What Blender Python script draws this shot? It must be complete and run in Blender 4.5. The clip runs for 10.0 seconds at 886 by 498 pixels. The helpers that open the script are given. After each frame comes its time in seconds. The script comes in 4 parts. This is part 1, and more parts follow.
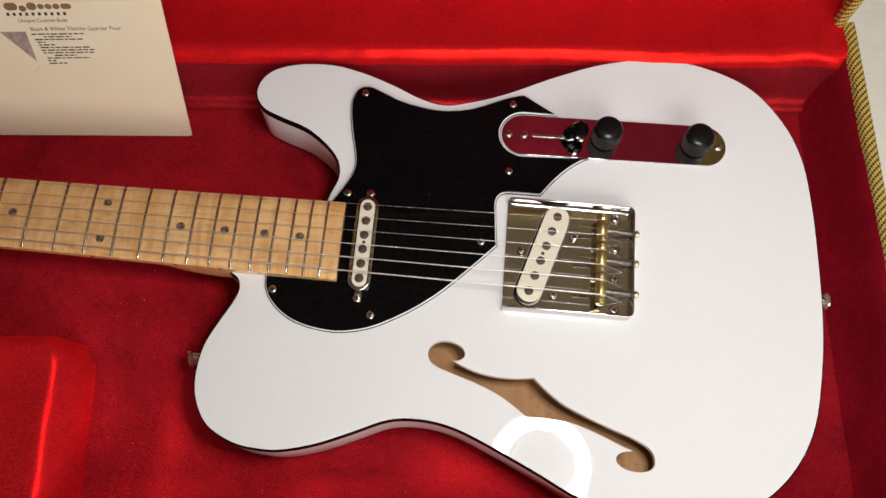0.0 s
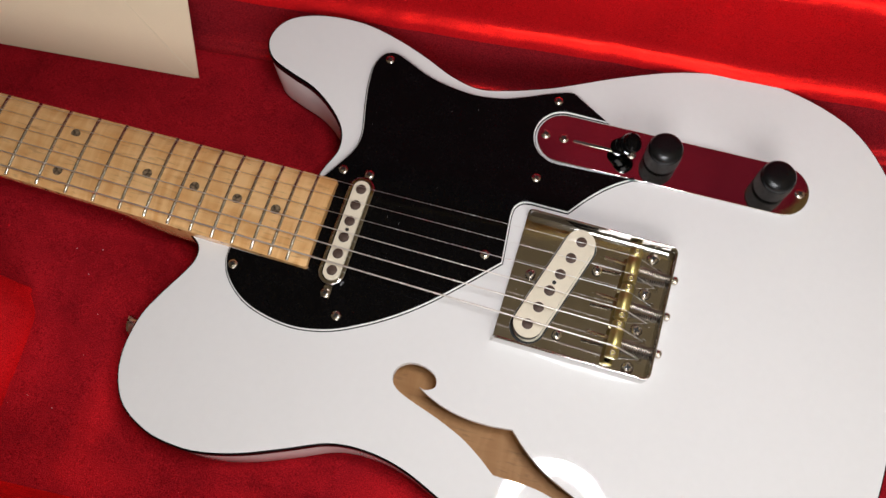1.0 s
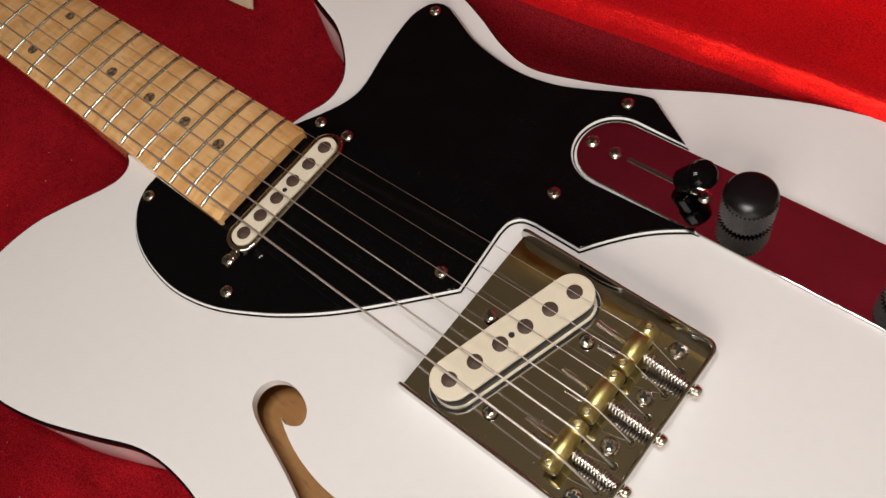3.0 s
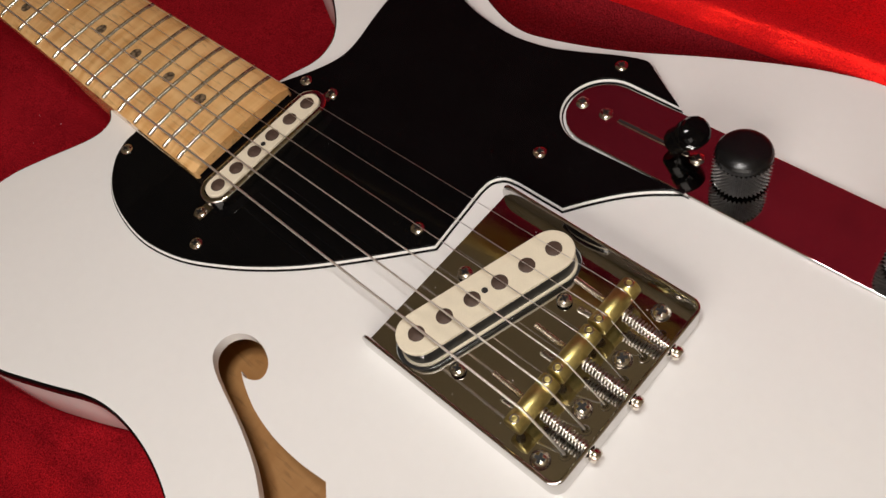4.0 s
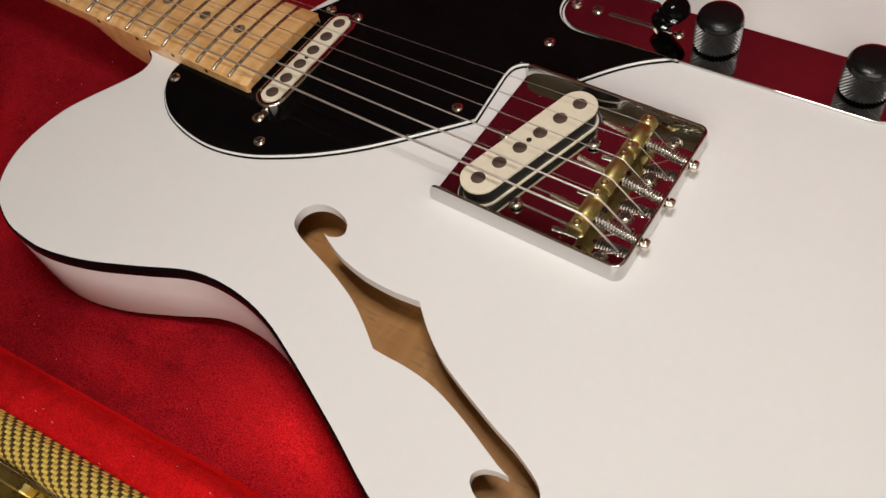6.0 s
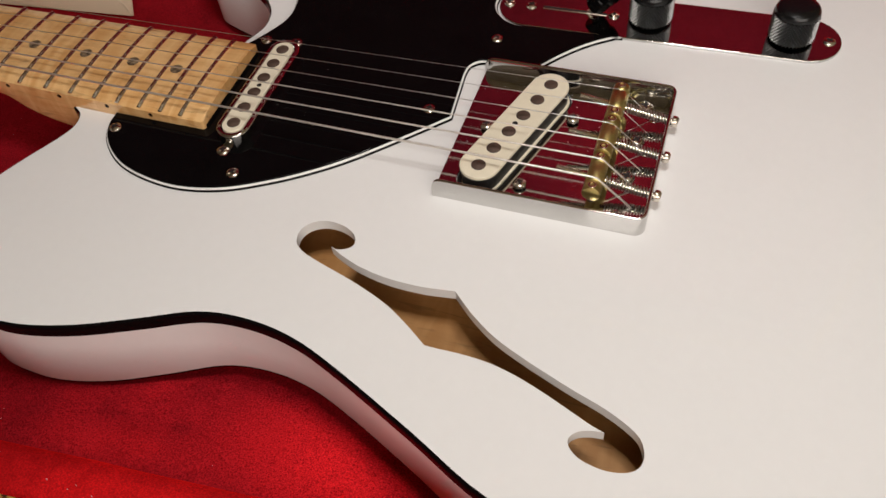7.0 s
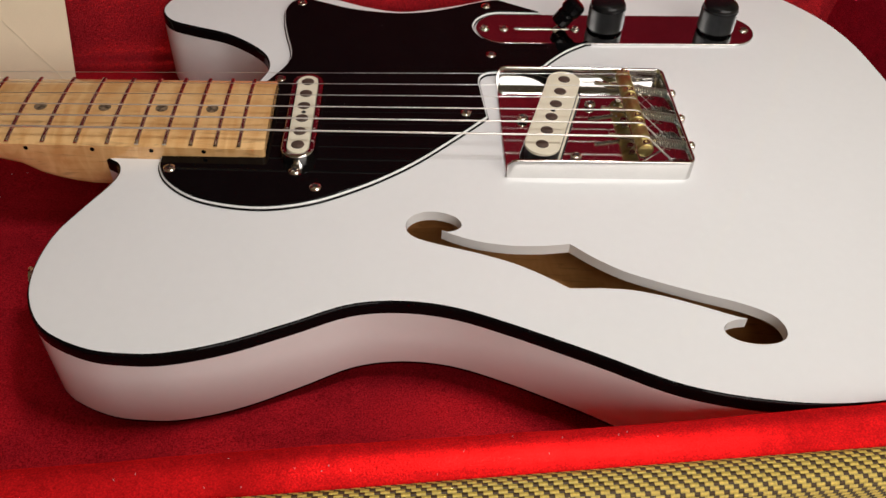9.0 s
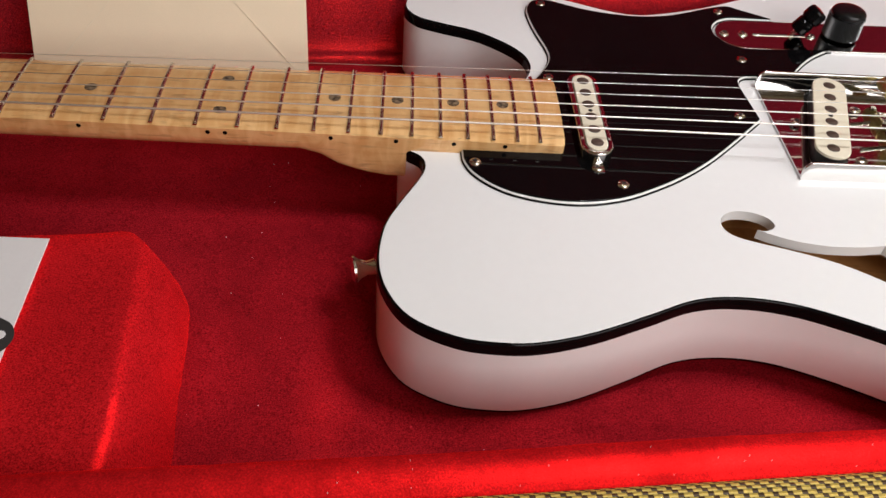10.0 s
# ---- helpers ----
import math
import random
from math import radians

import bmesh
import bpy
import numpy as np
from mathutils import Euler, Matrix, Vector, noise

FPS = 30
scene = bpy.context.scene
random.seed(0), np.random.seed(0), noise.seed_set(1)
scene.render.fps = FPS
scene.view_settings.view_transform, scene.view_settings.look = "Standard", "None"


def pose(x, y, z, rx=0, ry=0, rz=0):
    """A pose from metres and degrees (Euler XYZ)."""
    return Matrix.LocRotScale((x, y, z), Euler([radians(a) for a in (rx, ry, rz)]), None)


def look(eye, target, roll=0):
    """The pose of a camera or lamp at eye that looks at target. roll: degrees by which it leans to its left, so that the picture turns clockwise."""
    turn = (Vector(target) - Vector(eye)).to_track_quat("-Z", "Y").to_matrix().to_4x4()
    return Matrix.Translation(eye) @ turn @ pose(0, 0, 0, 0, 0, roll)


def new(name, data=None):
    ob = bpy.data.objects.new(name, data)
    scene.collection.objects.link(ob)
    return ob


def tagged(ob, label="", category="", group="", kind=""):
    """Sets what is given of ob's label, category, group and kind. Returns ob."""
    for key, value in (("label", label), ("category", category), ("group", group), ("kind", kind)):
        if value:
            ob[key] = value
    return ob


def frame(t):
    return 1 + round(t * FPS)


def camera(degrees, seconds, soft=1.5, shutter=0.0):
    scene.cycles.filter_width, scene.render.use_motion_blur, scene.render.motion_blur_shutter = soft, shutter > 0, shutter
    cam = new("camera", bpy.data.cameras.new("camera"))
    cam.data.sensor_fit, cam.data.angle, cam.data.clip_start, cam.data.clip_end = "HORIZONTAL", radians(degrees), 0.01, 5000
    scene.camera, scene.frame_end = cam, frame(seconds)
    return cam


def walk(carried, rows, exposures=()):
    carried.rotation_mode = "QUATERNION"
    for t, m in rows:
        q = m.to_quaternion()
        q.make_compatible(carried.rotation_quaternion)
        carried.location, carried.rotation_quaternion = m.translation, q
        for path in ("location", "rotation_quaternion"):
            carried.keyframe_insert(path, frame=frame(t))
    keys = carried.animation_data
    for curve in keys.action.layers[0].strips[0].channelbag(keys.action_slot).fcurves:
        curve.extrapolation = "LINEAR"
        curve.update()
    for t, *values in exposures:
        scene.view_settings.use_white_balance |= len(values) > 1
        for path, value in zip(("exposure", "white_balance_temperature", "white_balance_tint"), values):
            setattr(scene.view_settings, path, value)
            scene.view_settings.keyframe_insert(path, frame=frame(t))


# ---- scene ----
cam = camera(55.35, 10.0)
PATH = [
    (0, (0.0544, -0.1845, 0.6021), (0.0489, -0.0248, 0.1284), 2.99),
    (0.5, (0.0854, -0.1540, 0.5581), (0.0554, 0.0015, 0.0838), -1.49),
    (1, (0.1083, -0.1436, 0.5111), (0.0485, 0.0095, 0.0389), -4.68),
    (1.5, (0.1460, -0.1205, 0.4773), (0.0378, 0.0206, 0.0100), -13.97),
    (2, (0.1755, -0.0937, 0.4340), (0.0272, 0.0424, -0.0237), -17.77),
    (2.5, (0.1989, -0.0756, 0.3845), (0.0185, 0.0564, -0.0628), -19.92),
    (2.7, (0.2060, -0.0737, 0.3668), (0.0113, 0.0582, -0.0745), -20.73),
    (3.8, (0.2351, -0.0749, 0.3183), (-0.0023, 0.0643, -0.0992), -20.59),
    (4, (0.2385, -0.0803, 0.3145), (0.0030, 0.0599, -0.1036), -20.07),
    (4.5, (0.2472, -0.1093, 0.3193), (0.0091, 0.0384, -0.0948), -19.30),
    (5, (0.2607, -0.1404, 0.3316), (0.0281, 0.0200, -0.0809), -17.88),
    (5.5, (0.2621, -0.1651, 0.3368), (0.0419, 0.0142, -0.0748), -15.75),
    (6, (0.2498, -0.1956, 0.3262), (0.0464, 0.0074, -0.0829), -13.48),
    (6.2, (0.2407, -0.2056, 0.3266), (0.0524, 0.0038, -0.0865), -12.49),
    (7.3, (0.1684, -0.2731, 0.3071), (0.0754, 0.0314, -0.0785), -5.53),
    (7.5, (0.1565, -0.2857, 0.3080), (0.0877, 0.0265, -0.0765), -4.45),
    (8, (0.1385, -0.3070, 0.3000), (0.1178, 0.0313, -0.0677), -1.61),
    (8.5, (0.0982, -0.3261, 0.2976), (0.1020, 0.0234, -0.0599), 0.55),
    (9, (0.0465, -0.3414, 0.2995), (0.0656, 0.0132, -0.0525), 2.71),
    (9.5, (-0.0292, -0.3451, 0.2964), (-0.0032, 0.0123, -0.0524), 4.15),
    (10, (-0.1008, -0.3457, 0.2926), (-0.0726, 0.0112, -0.0564), 5.10),
]
EXPOSURES = [(0, 0.17, 6080, 8), (0.5, 0.10, 6000, 8), (1.0, 0.08, 5980, 9), (2.0, 0.04, 6150, 9), (2.7, 0.02, 6400, 10), (4.0, 0.0, 6500, 10), (4.5, -0.13, 6560, 10), (6.2, -0.08, 6420, 9), (7.5, -0.11, 6400, 9), (8.0, -0.10, 6400, 8), (9.0, -0.04, 6240, 8), (9.5, 0.12, 6080, 9), (10, 0.32, 6000, 9)]
walk(cam, [(t, look(eye, target, roll)) for t, eye, target, roll in PATH], EXPOSURES)

# ---- light ----
world = bpy.data.worlds.new("world")
scene.world = world
world.use_nodes = True
world.node_tree.nodes["Background"].inputs["Color"].default_value = (1.0, 0.9, 0.78, 1)
world.node_tree.nodes["Background"].inputs["Strength"].default_value = 0.02
LAMP = 95.0


def area_lamp(name, eye, target, sx, sy, watts, colour, shape="RECTANGLE"):
    data = bpy.data.lights.new(name, "AREA")
    data.shape, data.size, data.size_y, data.energy, data.color = shape, sx, sy, watts, colour
    ob = new(name, data)
    ob.matrix_world = look(eye, target)
    return ob


# broad soft fill from the front right, added without a known source
area_lamp("fill_light", (0.95, -1.125, 0.825), (0.95, 0, 0.825), 1.65, 0.80, 22, (1.0, 0.90, 0.82))


# ---- materials ----
def material(name, colour, rough=0.5, metal=0.0, coat=0.0, vary=0.08, scale=40.0, fine=600.0, bump=0.0, stretch=(1, 1, 1), rough_vary=0.0):
    """A surface whose colour wavers at two scales, with fine relief."""
    m = bpy.data.materials.new(name)
    m.use_nodes = True
    nt = m.node_tree
    b = nt.nodes["Principled BSDF"]
    b.inputs["Roughness"].default_value, b.inputs["Metallic"].default_value = rough, metal
    b.inputs["Coat Weight"].default_value, b.inputs["Coat Roughness"].default_value = coat, 0.04
    tc = nt.nodes.new("ShaderNodeTexCoord")
    mp = nt.nodes.new("ShaderNodeMapping")
    mp.inputs["Scale"].default_value = stretch
    nt.links.new(tc.outputs["Object"], mp.inputs["Vector"])
    mix = []
    for sc, det in ((scale, 4), (fine, 2)):
        n = nt.nodes.new("ShaderNodeTexNoise")
        n.inputs["Scale"].default_value, n.inputs["Detail"].default_value = sc, det
        nt.links.new(mp.outputs["Vector"], n.inputs["Vector"])
        mix.append(n)
    add = nt.nodes.new("ShaderNodeMath")
    add.operation = "ADD"
    nt.links.new(mix[0].outputs["Fac"], add.inputs[0])
    nt.links.new(mix[1].outputs["Fac"], add.inputs[1])
    ramp = nt.nodes.new("ShaderNodeMapRange")
    ramp.inputs["From Min"].default_value, ramp.inputs["From Max"].default_value = 0.6, 1.4
    ramp.inputs["To Min"].default_value, ramp.inputs["To Max"].default_value = 1 - vary, 1 + vary
    nt.links.new(add.outputs[0], ramp.inputs["Value"])
    vm = nt.nodes.new("ShaderNodeVectorMath")
    vm.operation = "SCALE"
    vm.inputs[0].default_value = colour
    nt.links.new(ramp.outputs["Result"], vm.inputs["Scale"])
    nt.links.new(vm.outputs["Vector"], b.inputs["Base Color"])
    if rough_vary:
        r = nt.nodes.new("ShaderNodeMapRange")
        r.inputs["From Min"].default_value, r.inputs["From Max"].default_value = 0.35, 0.75
        r.inputs["To Min"].default_value, r.inputs["To Max"].default_value = rough, rough + rough_vary
        nt.links.new(mix[0].outputs["Fac"], r.inputs["Value"])
        nt.links.new(r.outputs["Result"], b.inputs["Roughness"])
    if bump:
        bp = nt.nodes.new("ShaderNodeBump")
        bp.inputs["Strength"].default_value, bp.inputs["Distance"].default_value = 1.0, bump
        nt.links.new(mix[1].outputs["Fac"], bp.inputs["Height"])
        nt.links.new(bp.outputs["Normal"], b.inputs["Normal"])
    return m


WHITE = material("white_gloss_paint", (0.80, 0.79, 0.78), 0.5, coat=1.0, vary=0.012, scale=14, fine=220)
WHITE.node_tree.nodes["Principled BSDF"].inputs["Specular IOR Level"].default_value = 0.0
WHITE.node_tree.nodes["Principled BSDF"].inputs["Coat Roughness"].default_value = 0.015
BLACK = material("black_gloss_plastic", (0.003, 0.0028, 0.003), 0.03, vary=0.25, scale=60, rough_vary=0.02)
BLACK.node_tree.nodes["Principled BSDF"].inputs["Specular IOR Level"].default_value = 0.11
BLACK_COIL = material("black_coil_tape", (0.010, 0.010, 0.011), 0.35, vary=0.2, scale=300)
KNURL = material("knurled_black_metal", (0.18, 0.18, 0.183), 0.28, metal=1.0, vary=0.2, scale=300)
BLACK_MATT = material("black_anodised_metal", (0.005, 0.005, 0.0054), 0.26, metal=0.0, vary=0.3, scale=300, fine=2200, bump=0.00003)
BLACK_MATT.node_tree.nodes["Principled BSDF"].inputs["Specular IOR Level"].default_value = 0.32
WHITE_PLY = material("white_plastic_ply", (0.78, 0.77, 0.75), 0.3, vary=0.04)
CHROME = material("chrome_plating", (0.62, 0.61, 0.595), 0.03, metal=1.0, vary=0.04, scale=90, fine=1400, rough_vary=0.09, bump=0.000004)
NICKEL = material("nickel_steel", (0.68, 0.63, 0.55), 0.20, metal=1.0, vary=0.1, scale=400)
SPRING = material("spring_steel", (0.50, 0.48, 0.44), 0.30, metal=1.0, vary=0.1, scale=400)
FRET = material("fret_wire", (0.62, 0.59, 0.52), 0.25, metal=1.0, vary=0.12, scale=500)
BRASS = material("brass_barrel", (0.60, 0.50, 0.19), 0.32, metal=1.0, vary=0.15, scale=150, fine=900, rough_vary=0.15)
GOLD = material("brass_plated_latch", (0.72, 0.56, 0.20), 0.25, metal=1.0, vary=0.12, scale=120, rough_vary=0.12)
DARK = material("dark_recess", (0.01, 0.009, 0.008), 0.6, vary=0.2)
BOBBIN = material("cream_fibre_flatwork", (0.74, 0.67, 0.52), 0.55, vary=0.06, scale=200, fine=2500, bump=0.00002)
POLE = material("ground_magnet_steel", (0.075, 0.048, 0.036), 0.5, metal=0.0, vary=0.25, scale=500, rough_vary=0.1)
POLE.node_tree.nodes["Principled BSDF"].inputs["Specular IOR Level"].default_value = 0.3
DOT = material("smoky_pearl_inlay", (0.13, 0.095, 0.06), 0.22, vary=1.3, scale=330, fine=500)
STRING = material("wound_string_steel", (0.80, 0.76, 0.70), 0.46, metal=0.95, vary=0.06, scale=900)
PLAIN = material("plain_string_steel", (0.70, 0.69, 0.67), 0.32, metal=1.0, vary=0.05, scale=900)
PAPER = material("cream_envelope_paper", (0.80, 0.67, 0.48), 0.75, vary=0.03, scale=30, fine=1200, bump=0.00002)
CARD = material("ivory_card", (0.80, 0.69, 0.51), 0.7, vary=0.03, scale=30, fine=1200)
WHITE_CARD = material("white_card", (0.80, 0.78, 0.78), 0.6, vary=0.02, scale=30)
INK = material("dark_ink", (0.03, 0.028, 0.027), 0.7, vary=0.1)
INK_BROWN = material("brown_ink", (0.22, 0.12, 0.05), 0.7, vary=0.1)
PHOTO = material("printed_photo", (0.33, 0.25, 0.22), 0.5, vary=0.5, scale=60, stretch=(1, 1, 8))
FLOOR_MAT = material("pale_floor_boards", (0.84, 0.82, 0.73), 0.5, vary=0.06, scale=6, fine=90, stretch=(1, 6, 1))
WALL_MAT = material("room_wall_paint", (0.52, 0.47, 0.38), 0.8, vary=0.04, scale=3)
CEIL_MAT = material("room_ceiling_paint", (0.40, 0.33, 0.20), 0.8, vary=0.04, scale=3)


def wood(name, light, dark, rough, coat, rings=26.0):
    """Wood with long grain along x."""
    m = material(name, light, rough, coat=coat)
    nt = m.node_tree
    b = nt.nodes["Principled BSDF"]
    tc = nt.nodes["Texture Coordinate"]
    mp = nt.nodes.new("ShaderNodeMapping")
    mp.inputs["Scale"].default_value = (0.12, 1, 1)
    nt.links.new(tc.outputs["Object"], mp.inputs["Vector"])
    grain, fig = nt.nodes.new("ShaderNodeTexNoise"), nt.nodes.new("ShaderNodeTexNoise")
    grain.inputs["Scale"].default_value, grain.inputs["Detail"].default_value, grain.inputs["Distortion"].default_value = rings * 8, 6, 0.6
    fig.inputs["Scale"].default_value, fig.inputs["Detail"].default_value, fig.inputs["Distortion"].default_value = rings * 1.6, 3, 1.2
    nt.links.new(mp.outputs["Vector"], grain.inputs["Vector"])
    mp2 = nt.nodes.new("ShaderNodeMapping")
    mp2.inputs["Scale"].default_value = (2.6, 0.55, 1)
    nt.links.new(tc.outputs["Object"], mp2.inputs["Vector"])
    nt.links.new(mp2.outputs["Vector"], fig.inputs["Vector"])
    mx = nt.nodes.new("ShaderNodeMath")
    mx.operation = "MULTIPLY_ADD"
    mx.inputs[1].default_value = 0.36
    nt.links.new(grain.outputs["Fac"], mx.inputs[0])
    half = nt.nodes.new("ShaderNodeMath")
    half.operation = "MULTIPLY"
    half.inputs[1].default_value = 0.64
    nt.links.new(fig.outputs["Fac"], half.inputs[0])
    nt.links.new(half.outputs[0], mx.inputs[2])
    cr = nt.nodes.new("ShaderNodeValToRGB")
    cr.color_ramp.elements[0].position, cr.color_ramp.elements[0].color = 0.40, (*dark, 1)
    cr.color_ramp.elements[1].position, cr.color_ramp.elements[1].color = 0.60, (*light, 1)
    nt.links.new(mx.outputs[0], cr.inputs["Fac"])
    # short dark flecks along the grain
    mp3, fl, cut = nt.nodes.new("ShaderNodeMapping"), nt.nodes.new("ShaderNodeTexNoise"), nt.nodes.new("ShaderNodeMapRange")
    mp3.inputs["Scale"].default_value, mp3.inputs["Rotation"].default_value = (0.16, 1.0, 1.0), (0, 0, 0.12)
    fl.inputs["Scale"].default_value, fl.inputs["Detail"].default_value, fl.inputs["Distortion"].default_value = 420, 2, 0.8
    cut.inputs["From Min"].default_value, cut.inputs["From Max"].default_value = 0.58, 0.74
    cut.inputs["To Min"].default_value, cut.inputs["To Max"].default_value = 1.0, 0.70
    nt.links.new(tc.outputs["Object"], mp3.inputs["Vector"])
    nt.links.new(mp3.outputs["Vector"], fl.inputs["Vector"])
    nt.links.new(fl.outputs["Fac"], cut.inputs["Value"])
    shade = nt.nodes.new("ShaderNodeVectorMath")
    shade.operation = "SCALE"
    nt.links.new(cr.outputs["Color"], shade.inputs[0])
    nt.links.new(cut.outputs["Result"], shade.inputs["Scale"])
    nt.links.new(shade.outputs["Vector"], b.inputs["Base Color"])
    return m


MAPLE = wood("amber_maple", (0.795, 0.50, 0.225), (0.65, 0.355, 0.130), 0.26, 0.8)
CHAMBER = wood("bare_body_wood", (0.51, 0.255, 0.085), (0.44, 0.205, 0.060), 0.6, 0.0)


def velvet(name, deep, gleam, edge, ruffle=0.15, nap=(0.0, 0.0, 0.0), spread=0.32, swaths=(), streak=0.6, grain=1.0):
    """Plush: deep red seen into the pile, a gleam where the pile lies over, a bright fringe where it is seen from the
    side.
    swaths: frayed ellipses that are brighter and gleam more, as (x, y, half length, half width, turn, strength)."""
    m = material(name, deep, 0.9)
    nt = m.node_tree
    b = nt.nodes["Principled BSDF"]
    b.inputs["Specular IOR Level"].default_value = 0.0
    tc = nt.nodes["Texture Coordinate"]
    big, mid, pile = (nt.nodes.new("ShaderNodeTexNoise") for _ in range(3))
    for n, sc, det, dist in ((big, 11, 4, 1.2), (mid, 140, 5, 0.5), (pile, 1500, 2, 0)):
        n.inputs["Scale"].default_value, n.inputs["Detail"].default_value, n.inputs["Distortion"].default_value = sc, det, dist
        nt.links.new(tc.outputs["Object"], n.inputs["Vector"])

    def op(kind, a, c, clamp=False):
        n = nt.nodes.new("ShaderNodeMath")
        n.operation, n.use_clamp = kind, clamp
        for i, v in enumerate((a, c)):
            if isinstance(v, (int, float)):
                n.inputs[i].default_value = v
            else:
                nt.links.new(v, n.inputs[i])
        return n.outputs[0]

    def scaled(colour, fac):
        n = nt.nodes.new("ShaderNodeVectorMath")
        n.operation = "SCALE"
        n.inputs[0].default_value = colour
        nt.links.new(fac, n.inputs["Scale"])
        return n.outputs["Vector"]

    def bump(height, strength, distance, normal=None):
        n = nt.nodes.new("ShaderNodeBump")
        n.inputs["Strength"].default_value, n.inputs["Distance"].default_value = strength, distance
        nt.links.new(height, n.inputs["Height"])
        if normal:
            nt.links.new(normal, n.inputs["Normal"])
        return n.outputs["Normal"]

    # broad strokes, ruffled a little, with the single tufts on top
    brushed = op("ADD", op("MULTIPLY", big.outputs["Fac"], 0.72 * streak), op("MULTIPLY", mid.outputs["Fac"], 0.28 * streak))
    brushed = op("ADD", brushed, 0.5 * (1 - streak))
    tuft = op("MAXIMUM", op("ADD", op("MULTIPLY", pile.outputs["Fac"], 2.4 * grain), 1 - 1.2 * grain), 0.25)
    body = op("MAXIMUM", op("SUBTRACT", op("MULTIPLY", brushed, 2.0), 0.0), 0.55)
    lying = op("MAXIMUM", op("SUBTRACT", op("MULTIPLY", brushed, 3.4), 1.0), 0.2)
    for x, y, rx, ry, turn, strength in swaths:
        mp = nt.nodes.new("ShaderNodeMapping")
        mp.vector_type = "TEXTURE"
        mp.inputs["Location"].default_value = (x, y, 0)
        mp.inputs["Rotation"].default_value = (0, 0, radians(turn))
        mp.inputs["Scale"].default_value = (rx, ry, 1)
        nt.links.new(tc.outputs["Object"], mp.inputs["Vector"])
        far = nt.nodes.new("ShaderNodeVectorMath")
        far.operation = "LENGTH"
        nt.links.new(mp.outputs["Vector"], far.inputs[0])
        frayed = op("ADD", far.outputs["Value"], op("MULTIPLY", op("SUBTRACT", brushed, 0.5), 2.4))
        patch = op("MULTIPLY", op("SUBTRACT", 1.25, frayed, True), strength)
        body = op("ADD", body, op("MULTIPLY", patch, 0.12))
        lying = op("ADD", lying, patch)
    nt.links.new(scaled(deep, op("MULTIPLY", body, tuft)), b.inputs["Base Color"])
    fine = bump(pile.outputs["Fac"], 0.9 * grain, 0.0003)
    rough = bump(mid.outputs["Fac"], ruffle, 0.0022, fine)
    nt.links.new(rough, b.inputs["Normal"])
    # the pile leans one way, and throws its gleam that way
    lean = nt.nodes.new("ShaderNodeVectorMath")
    lean.operation = "ADD"
    lean.inputs[1].default_value = nap
    nt.links.new(rough, lean.inputs[0])
    unit = nt.nodes.new("ShaderNodeVectorMath")
    unit.operation = "NORMALIZE"
    nt.links.new(lean.outputs["Vector"], unit.inputs[0])
    gl = nt.nodes.new("ShaderNodeBsdfAnisotropic")
    gl.distribution = "GGX"
    gl.inputs["Roughness"].default_value = spread
    nt.links.new(scaled(gleam, op("MULTIPLY", lying, tuft)), gl.inputs["Color"])
    nt.links.new(unit.outputs["Vector"], gl.inputs["Normal"])
    fr = nt.nodes.new("ShaderNodeBsdfSheen")
    fr.inputs["Roughness"].default_value = 0.30
    nt.links.new(scaled(edge, tuft), fr.inputs["Color"])
    nt.links.new(rough, fr.inputs["Normal"])
    add, both = nt.nodes.new("ShaderNodeAddShader"), nt.nodes.new("ShaderNodeAddShader")
    nt.links.new(b.outputs[0], add.inputs[0])
    nt.links.new(gl.outputs[0], add.inputs[1])
    nt.links.new(add.outputs[0], both.inputs[0])
    nt.links.new(fr.outputs[0], both.inputs[1])
    nt.links.new(both.outputs[0], nt.nodes["Material Output"].inputs["Surface"])
    return m


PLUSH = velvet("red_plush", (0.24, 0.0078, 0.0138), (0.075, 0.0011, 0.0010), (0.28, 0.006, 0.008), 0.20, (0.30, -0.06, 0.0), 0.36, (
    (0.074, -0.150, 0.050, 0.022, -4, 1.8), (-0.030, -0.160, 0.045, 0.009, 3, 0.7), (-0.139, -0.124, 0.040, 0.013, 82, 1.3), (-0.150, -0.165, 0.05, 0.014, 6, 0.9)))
# stretched pile over the padding gleams more; its brighter red also holds painted light
PLUSH_PAD_LIT = velvet("stretched_lit_red_plush", (0.32, 0.0060, 0.0080), (0.62, 0.0066, 0.0050), (0.45, 0.006, 0.005), 0.08, spread=0.42, grain=0.5)
# box and hinge roll: lit copies of the red plush, light put into the colour
PLUSH_BOX_LIT = velvet("lit_box_red_plush", (0.38, 0.0090, 0.0125), (0.95, 0.0090, 0.0070), (0.50, 0.008, 0.007), 0.12, spread=0.25)
PLUSH_HINGE_LIT = velvet("lit_hinge_red_plush", (0.35, 0.0060, 0.0085), (0.54, 0.0100, 0.0045), (0.40, 0.006, 0.005), 0.12, spread=0.25, streak=0.3, grain=0.7)
# back wall below the roll: the red plush again, darkened to carry its shade
PLUSH_SIDE_SHADED = velvet("shaded_wall_red_plush", (0.135, 0.0085, 0.0130), (0.40, 0.0080, 0.0060), (0.30, 0.006, 0.006), 0.10, spread=0.26, streak=0.3)
# end walls and lid: same plush, shade put into the deep colour, hardly any gleam
PLUSH_END_SHADED = velvet("shaded_end_red_plush", (0.185, 0.0050, 0.0115), (0.03, 0.0005, 0.0006), (0.22, 0.006, 0.010), 0.12)
PLUSH_LID_SHADED = velvet("shaded_lid_red_plush", (0.098, 0.0066, 0.0135), (0.02, 0.0006, 0.0006), (0.07, 0.004, 0.005), 0.06, streak=0.4)


